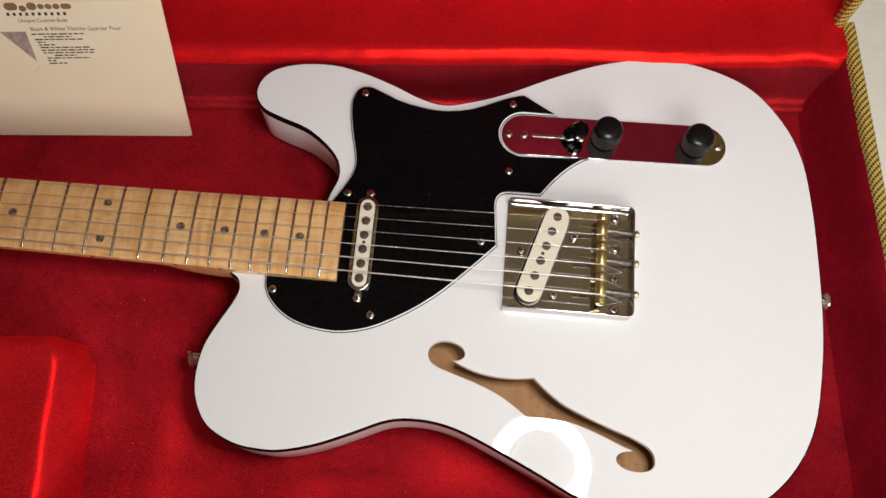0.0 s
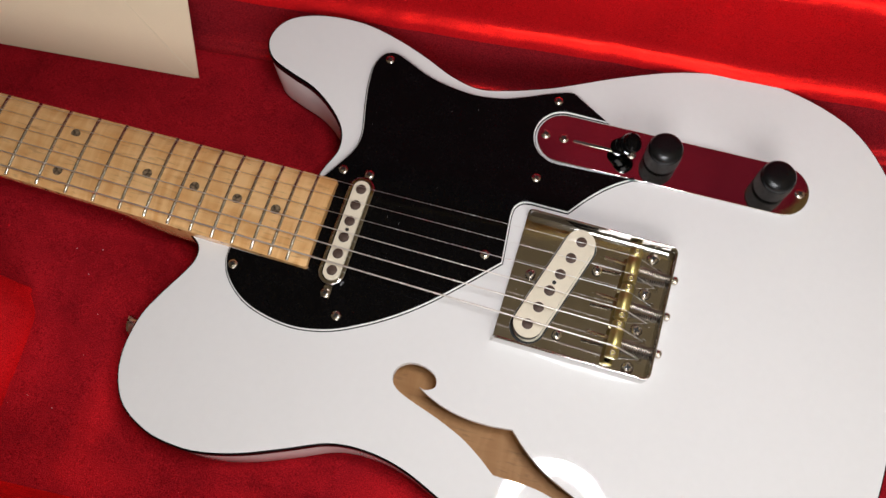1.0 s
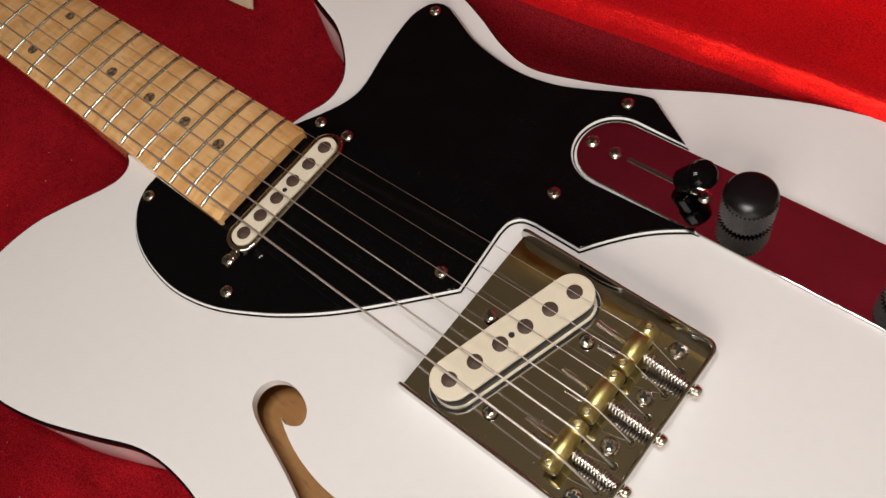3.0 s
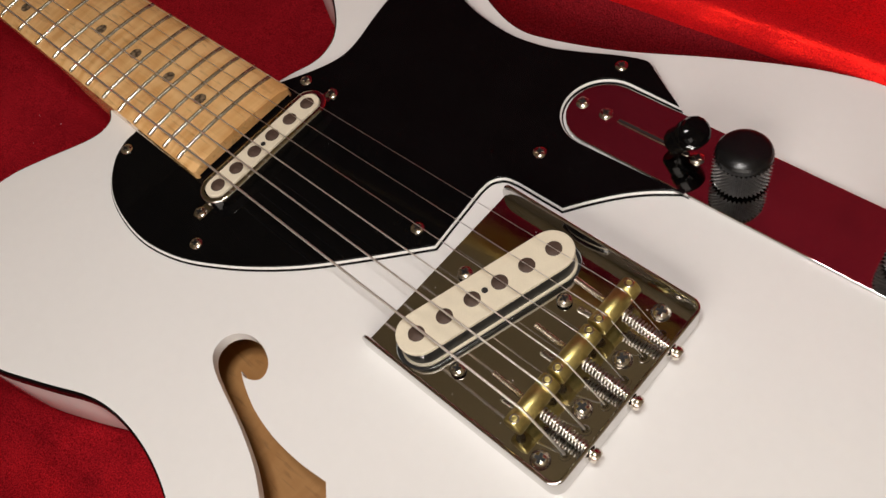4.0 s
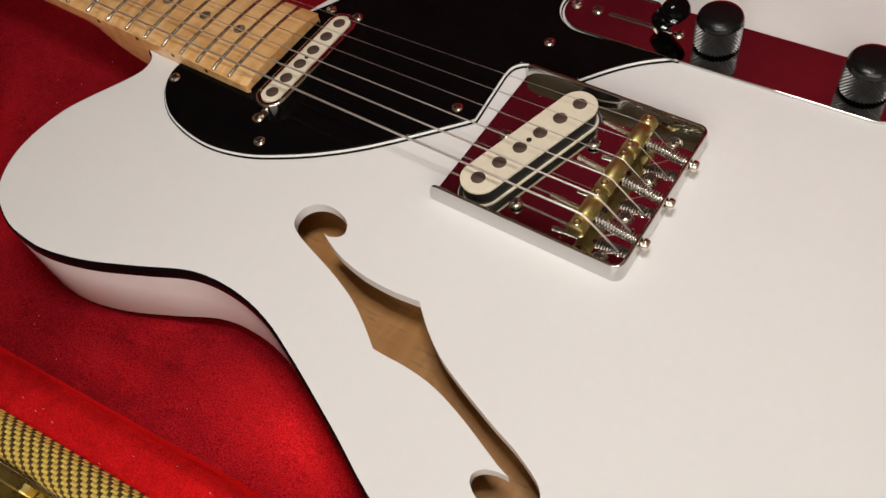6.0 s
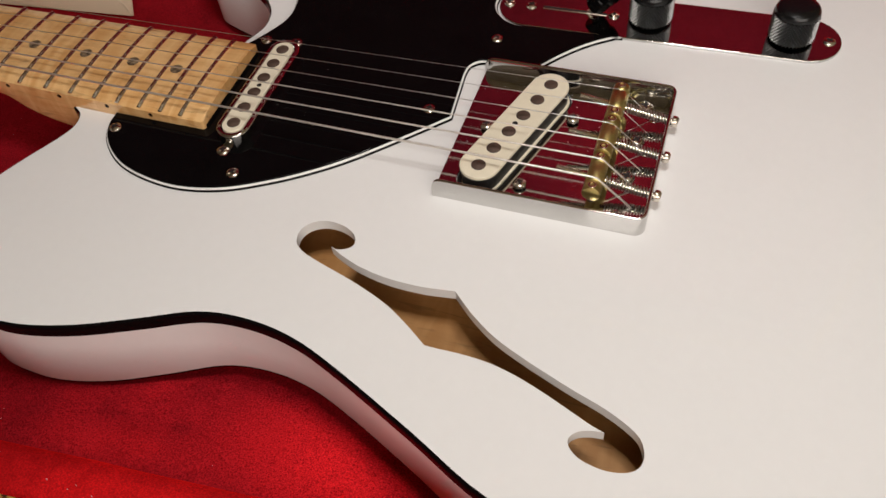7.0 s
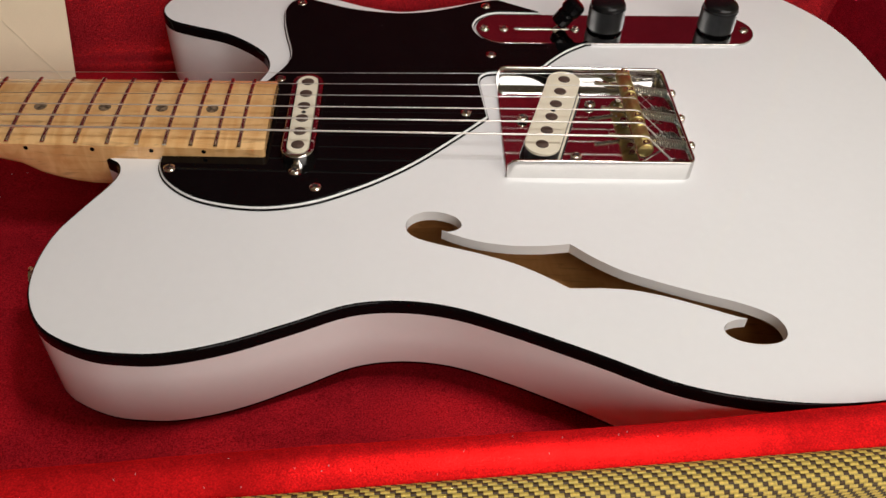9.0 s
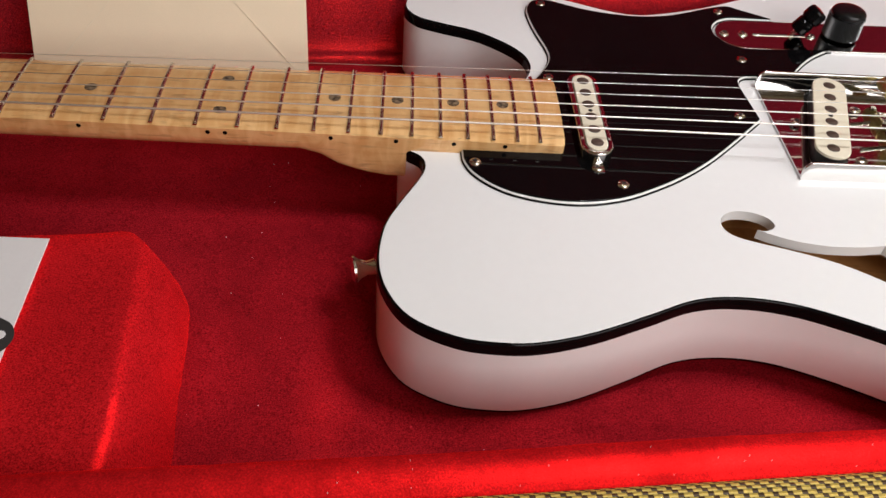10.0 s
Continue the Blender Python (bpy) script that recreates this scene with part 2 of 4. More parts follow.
def tweed_cloth():
    """Woven covering: rows of fat gold yarn crossed by brown steps that climb along the weave. UV in metres."""
    m = bpy.data.materials.new("gold_brown_tweed")
    m.use_nodes = True
    nt = m.node_tree
    b = nt.nodes["Principled BSDF"]
    b.inputs["Roughness"].default_value = 0.6
    uv = nt.nodes.new("ShaderNodeUVMap")
    sep = nt.nodes.new("ShaderNodeSeparateXYZ")
    nt.links.new(uv.outputs["UV"], sep.inputs["Vector"])

    def op(kind, a, c):
        n = nt.nodes.new("ShaderNodeMath")
        n.operation = kind
        for i, v in enumerate((a, c)):
            if isinstance(v, (int, float)):
                n.inputs[i].default_value = v
            else:
                nt.links.new(v, n.inputs[i])
        return n.outputs[0]

    row = op("DIVIDE", sep.outputs["Y"], 0.0016)
    step = op("FLOOR", row, 0)
    inrow = op("FRACT", row, 0)
    along = op("FRACT", op("ADD", op("DIVIDE", sep.outputs["X"], 0.0050), op("MULTIPLY", step, -0.30)), 0)
    dark = op("LESS_THAN", along, 0.40)
    edge = op("ABSOLUTE", op("SUBTRACT", inrow, 0.5), 0)
    yarn = op("SUBTRACT", 1.0, op("MULTIPLY", edge, 0.9))
    noise_n = nt.nodes.new("ShaderNodeTexNoise")
    noise_n.inputs["Scale"].default_value = 900
    nt.links.new(uv.outputs["UV"], noise_n.inputs["Vector"])
    mx = nt.nodes.new("ShaderNodeMix")
    mx.data_type = "RGBA"
    mx.inputs["A"].default_value, mx.inputs["B"].default_value = (0.60, 0.43, 0.085, 1), (0.055, 0.028, 0.007, 1)
    nt.links.new(dark, mx.inputs["Factor"])
    vm = nt.nodes.new("ShaderNodeVectorMath")
    vm.operation = "SCALE"
    nt.links.new(mx.outputs["Result"], vm.inputs[0])
    nt.links.new(op("MULTIPLY", op("ADD", yarn, 0.25), op("ADD", noise_n.outputs["Fac"], 0.5)), vm.inputs["Scale"])
    nt.links.new(vm.outputs["Vector"], b.inputs["Base Color"])
    bp = nt.nodes.new("ShaderNodeBump")
    bp.inputs["Strength"].default_value, bp.inputs["Distance"].default_value = 1.0, 0.0007
    nt.links.new(op("SUBTRACT", yarn, op("MULTIPLY", dark, 0.5)), bp.inputs["Height"])
    nt.links.new(bp.outputs["Normal"], b.inputs["Normal"])
    return m


TWEED = tweed_cloth()


# ---- building ----
def finish(bm, name, *mats, smooth=35):
    me = bpy.data.meshes.new(name)
    bmesh.ops.recalc_face_normals(bm, faces=bm.faces[:])
    if smooth:
        for f in bm.faces:
            f.smooth = True
        for e in bm.edges:
            if len(e.link_faces) != 2 or e.calc_face_angle(0) > radians(smooth):
                e.smooth = False
    bm.to_mesh(me)
    bm.free()
    for m in mats:
        me.materials.append(m)
    return me


def part(name, bm, mats, parent, label="", smooth=35):
    mats = mats if isinstance(mats, tuple) else (mats,)
    ob = new(name, finish(bm, name, *mats, smooth=smooth))
    ob.parent = parent
    return tagged(ob, label)


def again(ob, m, parent):
    """Another object on the same mesh."""
    c = new(ob.name.split(".")[0], ob.data)
    c.parent = parent
    c.matrix_local = m
    return c


def thing(name, label, category, group="", kind="", m=None):
    ob = new(name)
    ob.empty_display_size = 0.05
    if m:
        ob.matrix_world = m
    return tagged(ob, label, category, group, kind)


def spline(points, steps=6, closed=False):
    """A Catmull-Rom curve through points."""
    p, out, n = [Vector(q) for q in points], [], len(points)
    for i in range(n if closed else n - 1):
        a = p[(i - 1) % n] if closed or i else p[0] * 2 - p[1]
        b, c = p[i], p[(i + 1) % n]
        d = p[(i + 2) % n] if closed or i + 2 < n else c * 2 - b
        for k in range(steps):
            t = k / steps
            out.append(0.5 * (2 * b + (c - a) * t + (2 * a - 5 * b + 4 * c - d) * t * t + (3 * b - a - 3 * c + d) * t ** 3))
    if not closed:
        out.append(p[-1])
    return out


def mm(points):
    return [Vector((x / 1000, y / 1000)) for x, y in points]


def turned_left(poly):
    a = sum(p.x * q.y - q.x * p.y for p, q in zip(poly, poly[1:] + poly[:1]))
    return poly if a > 0 else poly[::-1]


def inset(poly, d):
    out, n = [], len(poly)
    for i, p in enumerate(poly):
        e = (p - poly[i - 1]).normalized(), (poly[(i + 1) % n] - p).normalized()
        t = (e[0] + e[1]).normalized()
        out.append(p + Vector((-t.y, t.x)) * d / max(0.5, t.dot(e[0])))
    return out


def ring(bm, poly, z):
    return [bm.verts.new((p.x, p.y, z(p) if callable(z) else z)) for p in poly]


def bridge(bm, a, b, mat=0):
    n = len(a)
    for i in range(n):
        f = bm.faces.new((a[i], a[(i + 1) % n], b[(i + 1) % n], b[i]))
        f.material_index = mat


def fill(bm, rings, mat=0):
    """Closes rings with a flat face that keeps its own shading."""
    edges = []
    for r in rings:
        for i in range(len(r)):
            e = bm.edges.get((r[i - 1], r[i])) or bm.edges.new((r[i - 1], r[i]))
            e.smooth = False
            edges.append(e)
    for f in bmesh.ops.triangle_fill(bm, use_beauty=True, edges=edges)["geom"]:
        if isinstance(f, bmesh.types.BMFace):
            f.material_index = mat


def slab(outline, z0, z1, bevel=0.0, holes=(), bm=None):
    """An upright plate with a rounded upper edge and holes right through it."""
    bm = bm or bmesh.new()
    outline = turned_left(list(outline))
    rings = [ring(bm, outline, z0)]
    if bevel:
        for k in range(4):
            a = radians(30 * k)
            rings.append(ring(bm, inset(outline, bevel * (1 - math.cos(a))), z1 - bevel + bevel * math.sin(a)))
    else:
        rings.append(ring(bm, outline, z1))
    for a, b in zip(rings, rings[1:]):
        bridge(bm, a, b)
    low, high = [], []
    for h in holes:
        a, b = ring(bm, h, z0), ring(bm, h, z1)
        bridge(bm, a, b)
        low.append(a), high.append(b)
    fill(bm, [rings[0], *low])
    fill(bm, [rings[-1], *high])
    return bm


def box(bm, x0, x1, y0, y1, z0, z1, mat=0):
    v = [bm.verts.new((x, y, z)) for z in (z0, z1) for x, y in ((x0, y0), (x1, y0), (x1, y1), (x0, y1))]
    for q in ((0, 1, 2, 3), (7, 6, 5, 4), (0, 4, 5, 1), (1, 5, 6, 2), (2, 6, 7, 3), (3, 7, 4, 0)):
        bm.faces.new([v[i] for i in q]).material_index = mat


def lathe(profile, segs=20, bm=None, m=None, mat=0):
    """A profile of (radius, height) turned about z."""
    bm = bm or bmesh.new()
    m = m or Matrix()
    rings = []
    for r, z in profile:
        if r < 1e-6:
            rings.append([bm.verts.new(m @ Vector((0, 0, z)))])
        else:
            rings.append([bm.verts.new(m @ Vector((r * math.cos(2 * math.pi * k / segs), r * math.sin(2 * math.pi * k / segs), z))) for k in range(segs)])
    for a, b in zip(rings, rings[1:]):
        for k in range(segs):
            j = (k + 1) % segs
            vs = [a[k % len(a)], a[j % len(a)], b[j % len(b)], b[k % len(b)]]
            vs = list(dict.fromkeys(vs))
            if len(vs) > 2:
                bm.faces.new(vs).material_index = mat
    for r in (rings[0], rings[-1]):
        if len(r) > 1:
            bm.faces.new(r).material_index = mat
    return bm


def tube(points, radius, sides=6, bm=None):
    """A round wire along points."""
    bm = bm or bmesh.new()
    p = [Vector(q) for q in points]
    prev, up = None, Vector((0.13, 0.21, 0.97))
    first = None
    for i, q in enumerate(p):
        t = (p[min(i + 1, len(p) - 1)] - p[max(i - 1, 0)]).normalized()
        s = t.cross(up).normalized()
        w = s.cross(t)
        r = [bm.verts.new(q + radius * (math.cos(2 * math.pi * k / sides) * s + math.sin(2 * math.pi * k / sides) * w)) for k in range(sides)]
        if prev:
            bridge(bm, prev, r)
        prev, first = r, first or r
    bm.faces.new(first), bm.faces.new(prev)
    return bm


def stadium(cx, cy, length, width, angle=0.0, steps=14):
    r, h, out = width / 2, (length - width) / 2, []
    for end in (1, -1):
        for k in range(steps + 1):
            a = math.pi * k / steps - math.pi / 2 + (0 if end > 0 else math.pi)
            out.append(Vector((end * h + r * math.cos(a), r * math.sin(a))))
    rot = Matrix.Rotation(radians(angle), 2)
    return [Vector((cx, cy)) + rot @ p for p in out]


def circle(cx, cy, r, n=20):
    return [Vector((cx + r * math.cos(2 * math.pi * k / n), cy + r * math.sin(2 * math.pi * k / n))) for k in range(n)]


def screw_mesh(r=0.0029, h=0.0013, skirt=0.0):
    """A domed cross-head screw, head up: a chamfered rim, a low dome and the dark sunken cross with bright lips."""
    prof = [(r, -skirt - 0.0003), (r, 0.0001), (r * 0.97, 0.0003)] + [(r * 0.97 * math.cos(radians(a)), 0.0003 + (h - 0.0003) * math.sin(radians(a))) for a in (18, 36, 52, 66, 80)]
    bm = lathe(prof, 20)
    top = 0.0003 + (h - 0.0003) * math.sin(radians(80))
    for a, b in ((r * 0.64, r * 0.20), (r * 0.20, r * 0.64)):
        box(bm, -a, a, -b, b, h * 0.60, top + 0.00004, 0)
        box(bm, -a * 0.80, a * 0.80, -b * 0.80, b * 0.80, h * 0.62, top + 0.00007, 1)
    return finish(bm, "screw", NICKEL, DARK, smooth=30)


SCREW, SCREW_BIG = screw_mesh(), screw_mesh(0.0036, 0.0020, 0.001)


def screw(x, y, z, parent, turn=0, big=False, m=None):
    ob = new("screw", SCREW_BIG if big else SCREW)
    ob.parent = parent
    ob.matrix_local = m or pose(x, y, z, 0, 0, turn)
    return ob


# ---- the room ----
FLOOR_Z = -0.062
TOP = 0.045


def wall(name, x0, x1, y0, y1, z0, z1, mat, label, category):
    bm = bmesh.new()
    box(bm, x0, x1, y0, y1, z0, z1)
    ob = new(name, finish(bm, name, mat, smooth=0))
    return tagged(ob, label, category, kind="structure")


YS = -1.10
wall("floor", -2.2, 2.2, YS, 2.2, FLOOR_Z - 0.1, FLOOR_Z, FLOOR_MAT, "pale beige floor under the case", "floor")
wall("ceiling", -2.2, 2.2, YS, 2.2, 2.15, 2.25, CEIL_MAT, "plain cream painted ceiling", "ceiling")
wall("wall_north", -2.2, 2.2, 2.2, 2.3, FLOOR_Z - 0.1, 2.25, WALL_MAT, "plain beige painted wall", "wall")
wall("wall_west", -2.3, -2.2, YS, 2.3, FLOOR_Z - 0.1, 2.25, WALL_MAT, "plain beige painted wall", "wall")
wall("wall_east", 2.2, 2.3, YS, 2.3, FLOOR_Z - 0.1, 2.25, WALL_MAT, "plain beige painted wall", "wall")
# the south wall, out of view, with an opening added for the fill light
WX0, WX1, WZ0, WZ1 = 0.10, 1.80, 0.40, 1.25
bm = bmesh.new()
for x0, x1, z0, z1 in ((-2.3, 2.3, FLOOR_Z - 0.1, WZ0), (-2.3, 2.3, WZ1, 2.25), (-2.3, WX0, WZ0, WZ1), (WX1, 2.3, WZ0, WZ1)):
    box(bm, x0, x1, YS - 0.1, YS, z0, z1)
tagged(new("wall_south", finish(bm, "wall_south", WALL_MAT, smooth=0)), "plain beige painted wall with an added opening for the fill light", "wall", kind="structure")
# invented frame that gives the fill light an opening to stand in
window = thing("fill_opening_1", "added white frame around the unseen fill light", "window", kind="structure", m=pose((WX0 + WX1) / 2, YS, WZ0))
hw, hh = (WX1 - WX0) / 2, WZ1 - WZ0
for x0, x1, z0, z1 in ((-hw, -hw + 0.02, 0, hh), (hw - 0.02, hw, 0, hh), (-hw + 0.02, hw - 0.02, 0, 0.02), (-hw + 0.02, hw - 0.02, hh - 0.02, hh)):
    bm = bmesh.new()
    box(bm, x0, x1, -0.022, 0.012, z0, z1)
    part("fill_opening_frame", bm, WHITE_PLY, window, smooth=0)


# ring lamp over the case
GLOW = bpy.data.materials.new("lit_ring_diffuser")
GLOW.use_nodes = True
_b = GLOW.node_tree.nodes["Principled BSDF"]
_b.inputs["Emission Color"].default_value = (1.0, 0.965, 0.93, 1)
_b.inputs["Emission Strength"].default_value = LAMP
lamp = thing("ring_lamp", "round white ring lamp hanging on a cord above the case", "lamp", m=pose(0.195, -0.086, 0.63))
bm = bmesh.new()
a, c = ring(bm, circle(0, 0, 0.0655, 48), 0.0), ring(bm, circle(0, 0, 0.0465, 48), 0.0)
bridge(bm, a, c)
part("diffuser", bm, GLOW, lamp, "glowing ring")
part("housing", slab(circle(0, 0, 0.070, 48), 0.002, 0.022, 0.005), WHITE_PLY, lamp)
part("cord", tube([(0, 0, 0.02), (0, 0, 0.80), (0, 0, 1.52)], 0.003), BLACK_COIL, lamp)


# ---- the case ----
U0, U1, V0, V1 = -0.735, 0.358, -0.205, 0.168
case = thing("guitar_case", "open rectangular guitar case in gold-brown tweed with red plush lining", "guitar case", m=pose(0, 0, 0, 0, 0, 4.9))


def sweep(path, sections):
    """Sections (lists of (out, z)) carried along corners of a plan path; UV in metres: along, and across the section."""
    bm = bmesh.new()
    uvl = bm.loops.layers.uv.new("UVMap")
    run, prev, prev_p = 0.0, None, None
    for (p, o), sec in zip(path, sections):
        if prev_p is not None:
            run += (Vector(p) - Vector(prev_p)).length
        acc, row, last = 0.0, [], None
        for d, z in sec:
            if last:
                acc += math.hypot(d - last[0], z - last[1])
            last = (d, z)
            row.append((bm.verts.new((p[0] + o[0] * d, p[1] + o[1] * d, z)), run, acc))
        if prev:
            for (a, b), (c, d) in zip(zip(prev, prev[1:]), zip(row, row[1:])):
                f = bm.faces.new((a[0], b[0], d[0], c[0]))
                for loop, q in zip(f.loops, (a, b, d, c)):
                    loop[uvl].uv = (q[1], q[2])
        prev, prev_p = row, p
    return bm


def arc(cx, cz, r, a0, a1, n=6):
    return [(cx + r * math.cos(radians(a0 + (a1 - a0) * k / n)), cz + r * math.sin(radians(a0 + (a1 - a0) * k / n))) for k in range(n + 1)]


# shell: a lip of cloth that rolls over the board and runs down outside
LIP = [(-0.006, 0.043), (-0.0032, 0.0488), (-0.0012, 0.0512), (0.0018, 0.0523)] + arc(0.0065, 0.0470, 0.0055, 110, 0, 7) + [(0.0125, 0.02), (0.0125, -0.02), (0.0115, -0.052), (0.004, FLOOR_Z + 0.001)]


def densify(p, q, n):
    return [tuple(Vector(p).lerp(Vector(q), k / n)) for k in range(n + 1)]


def shell_side(name, p, q, out, label, lower=0.0, narrow=1.0, shift=0.0):
    pts = densify(p, q, 12)
    bm = sweep([(a, out) for a in pts], [[(d * narrow + shift, z - lower * (z > 0)) for d, z in LIP]] * len(pts))
    return part(name, bm, TWEED, case, label)


k = 0.0125
shell_side("front_wall", (U0 - k, V0), (U1 + k, V0), (0, -1), "tweed-covered front wall of the case")
shell_side("end_wall", (U1, V0 - k), (U1, V1 + k), (1, 0), "tweed-covered end wall of the case", 0.0, 0.62, -0.0015)
shell_side("end_wall", (U0, V1 + k), (U0, V0 - k), (-1, 0), "tweed-covered end wall of the case")
shell_side("back_wall", (U1 + k, V1), (U0 - k, V1), (0, 1), "tweed-covered back wall of the case", 0.022)
bm = bmesh.new()
box(bm, U0 - 0.004, U1 + 0.004, V0 - 0.004, V1 + 0.004, FLOOR_Z, -0.02)
part("bottom_board", bm, TWEED, case)

# plush bed, gently uneven
bm = bmesh.new()
nx, ny = 150, 56
grid = []
for i in range(nx + 1):
    row = []
    for j in range(ny + 1):
        x, y = U0 + (U1 - U0) * i / nx, V0 + (V1 - V0) * j / ny
        z = 0.0022 * noise.noise((x * 14, y * 14, 0.3)) + 0.0009 * noise.noise((x * 60, y * 60, 2.0)) - 0.0022
        row.append(bm.verts.new((x, y, z)))
    grid.append(row)
for i in range(nx):
    for j in range(ny):
        bm.faces.new((grid[i][j], grid[i + 1][j], grid[i + 1][j + 1], grid[i][j + 1]))
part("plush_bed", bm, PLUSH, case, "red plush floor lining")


def padded(name, p, q, out, sec, amp, label, n=80, mat=None, pucker=0.0):
    """A padded plush wall with slack, wavering folds."""
    path, secs = [], []
    for i, a in enumerate(densify(p, q, n)):
        s = []
        for d, z in sec:
            w = amp * noise.noise((a[0] * 9 + d * 20, a[1] * 9 + z * 14, 5.1)) + 0.25 * amp * noise.noise((a[0] * 55, a[1] * 55, z * 40))
            near = max(0.0, 1 - (U1 - a[0]) / 0.10)
            w += pucker * near * (1 - abs(2 * ((a[0] * 24 + z * 30 + 0.4 * noise.noise((a[0] * 30, z * 40, 2))) % 1.0) - 1)) ** 4
            s.append((d + w * min(1, max(0, z / 0.03)), z + w * 0.4))
        path.append((a, out))
        secs.append(s)
    return part(name, sweep(path, secs), mat or PLUSH_PAD_LIT, case, label, smooth=80)


FRONT = [(0.0290, -0.004), (0.0278, 0.006), (0.0252, 0.022), (0.0232, 0.038), (0.0218, 0.0448), (0.0200, 0.0486), (0.0172, 0.0508), (0.0130, 0.0514), (0.0070, 0.0506), (0.0030, 0.0488), (0.0005, 0.0460)]
RIGHT = [(0.026, -0.004), (0.022, 0.001), (0.017, 0.014), (0.012, 0.032), (0.008, 0.043), (0.004, 0.0485), (-0.001, 0.0500), (-0.0035, 0.0475)]
BACK = [(0.0375, -0.004), (0.0370, 0.0010), (0.0352, 0.0030), (0.0328, 0.0035), (0.0306, 0.0042), (0.0282, 0.0085), (0.0258, 0.016), (0.0225, 0.032), (0.0200, 0.0400)]
HINGE = [(0.0200, 0.0400), (0.019, 0.043), (0.016, 0.0485), (0.012, 0.0503), (0.007, 0.0504), (0.001, 0.0496), (-0.007, 0.0487), (-0.016, 0.0484), (-0.030, 0.0486), (-0.038, 0.0490), (-0.0425, 0.0506), (-0.0450, 0.0535), (-0.0468, 0.058), (-0.0478, 0.064), (-0.0495, 0.070), (-0.060, 0.073)]
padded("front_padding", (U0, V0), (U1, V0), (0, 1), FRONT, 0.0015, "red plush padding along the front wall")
padded("end_padding", (U1, V0), (U1, V1), (-1, 0), RIGHT, 0.002, "red plush padding along the end wall", 40, PLUSH_END_SHADED)
padded("end_padding", (U0, V0), (U0, V1), (1, 0), RIGHT, 0.002, "red plush padding along the end wall", 40, PLUSH_END_SHADED)
padded("back_padding", (U0, V1), (U1, V1), (0, -1), BACK, 0.003, "red plush padding along the back wall", 260, PLUSH_SIDE_SHADED, 0.004)
padded("hinge_lining", (U0, V1), (U1, V1), (0, -1), HINGE, 0.003, "red plush rolled over the back wall to the hinge, coloured as lit", 260, PLUSH_HINGE_LIT, 0.004)

# lid, standing open on the back wall
LEAN = 1
lid_m = pose(0, V1 + 0.010, 0.042, -LEAN, 0, 0)


def lid_part(name, bm, mat, label, smooth=50):
    bm.transform(lid_m)
    return part(name, bm, mat, case, label, smooth)


LID_H, LID_D = 0.430, 0.048
bm = bmesh.new()
rows = []
for j in range(31):
    row = []
    for i in range(111):
        x, z = U0 + 0.004 + (U1 - U0 - 0.018) * i / 110, LID_H * (j / 30) ** 1.7
        e = min(1.0, z / 0.022, (LID_H - z) / 0.03, (x - U0) / 0.03, (U1 - 0.010 - x) / 0.03)
        y = 0.028 + 0.014 * max(0, e) ** 0.6 + 0.004 * noise.noise((x * 10, z * 12, 7.7)) + 0.0016 * noise.noise((x * 5, z * 45, 3.3))
        row.append(bm.verts.new((x, y, z * 1.02 - 0.006)))
    rows.append(row)
for j in range(30):
    for i in range(110):
        bm.faces.new((rows[j][i], rows[j][i + 1], rows[j + 1][i + 1], rows[j + 1][i]))
lid_part("lid_lining", bm, PLUSH_LID_SHADED, "slack red plush lid lining", 80)


def lid_edge(p, q, out):
    sec = [(0.0005, 0.008), (0.0005, 0.002)] + arc(0.0045, 0.0040, 0.0040, 210, 330, 5) + [(0.0090, 0.008), (0.0095, 0.03), (0.0090, LID_D + 0.012), (0.004, LID_D + 0.018), (-0.004, LID_D + 0.019)]
    pts = densify(p, q, 14)
    b = sweep([(a, out) for a in pts], [sec] * len(pts))
    b.transform(Matrix(((1, 0, 0, 0), (0, 0, 1, 0), (0, 1, 0, 0), (0, 0, 0, 1))))
    return b


lid_part("lid_edge", lid_edge((U1 - 0.010, 0), (U1 - 0.010, LID_H), (1, 0)), TWEED, "tweed lid edge")
lid_part("lid_edge", lid_edge((U0, LID_H), (U0, 0), (-1, 0)), TWEED, "tweed lid edge")
lid_part("lid_edge", lid_edge((U0, LID_H), (U1 - 0.010, LID_H), (0, 1)), TWEED, "tweed lid edge")
bm = bmesh.new()
box(bm, U0 - 0.006, U1 - 0.004, LID_D + 0.004, LID_D + 0.0175, 0.0, LID_H + 0.006)
lid_part("lid_board", bm, TWEED, "tweed-covered lid board")

# accessory box in the corner beside the neck
comp = part("accessory_box", bmesh.new(), PLUSH, case, "red plush accessory compartment with sloping padded end")
bm = bmesh.new()
cu1, cv0, cv1 = -0.2110, V0 + 0.004, -0.0625
n = 24
rows = []
for j in range(n + 1):
    v = cv0 + (cv1 - cv0) * j / n
    e = max(0, 1 - (cv1 - v) / 0.013)
    drop = 0.0025 * e * e
    row = []
    for d, z in [(0.0118, -0.004), (0.0130, 0.002), (0.0126, 0.006), (0.0108, 0.016), (0.0066, 0.028), (0.0030, 0.0358), (0.0014, 0.0386), (-0.0006, 0.0402), (-0.0035, 0.0408), (-0.009, 0.0402), (-0.016, 0.0396), (-0.04, 0.0392), (-0.09, 0.0390), (-0.19, 0.0390)]:
        w = 0.0012 * noise.noise((d * 40, v * 30, z * 30)) + 0.0006 * noise.noise((d * 90, v * 120, 1.2))
        row.append(bm.verts.new((cu1 + d + w - e * 0.009, v, max(-0.004, z - drop + w * 0.5))))
    rows.append(row)
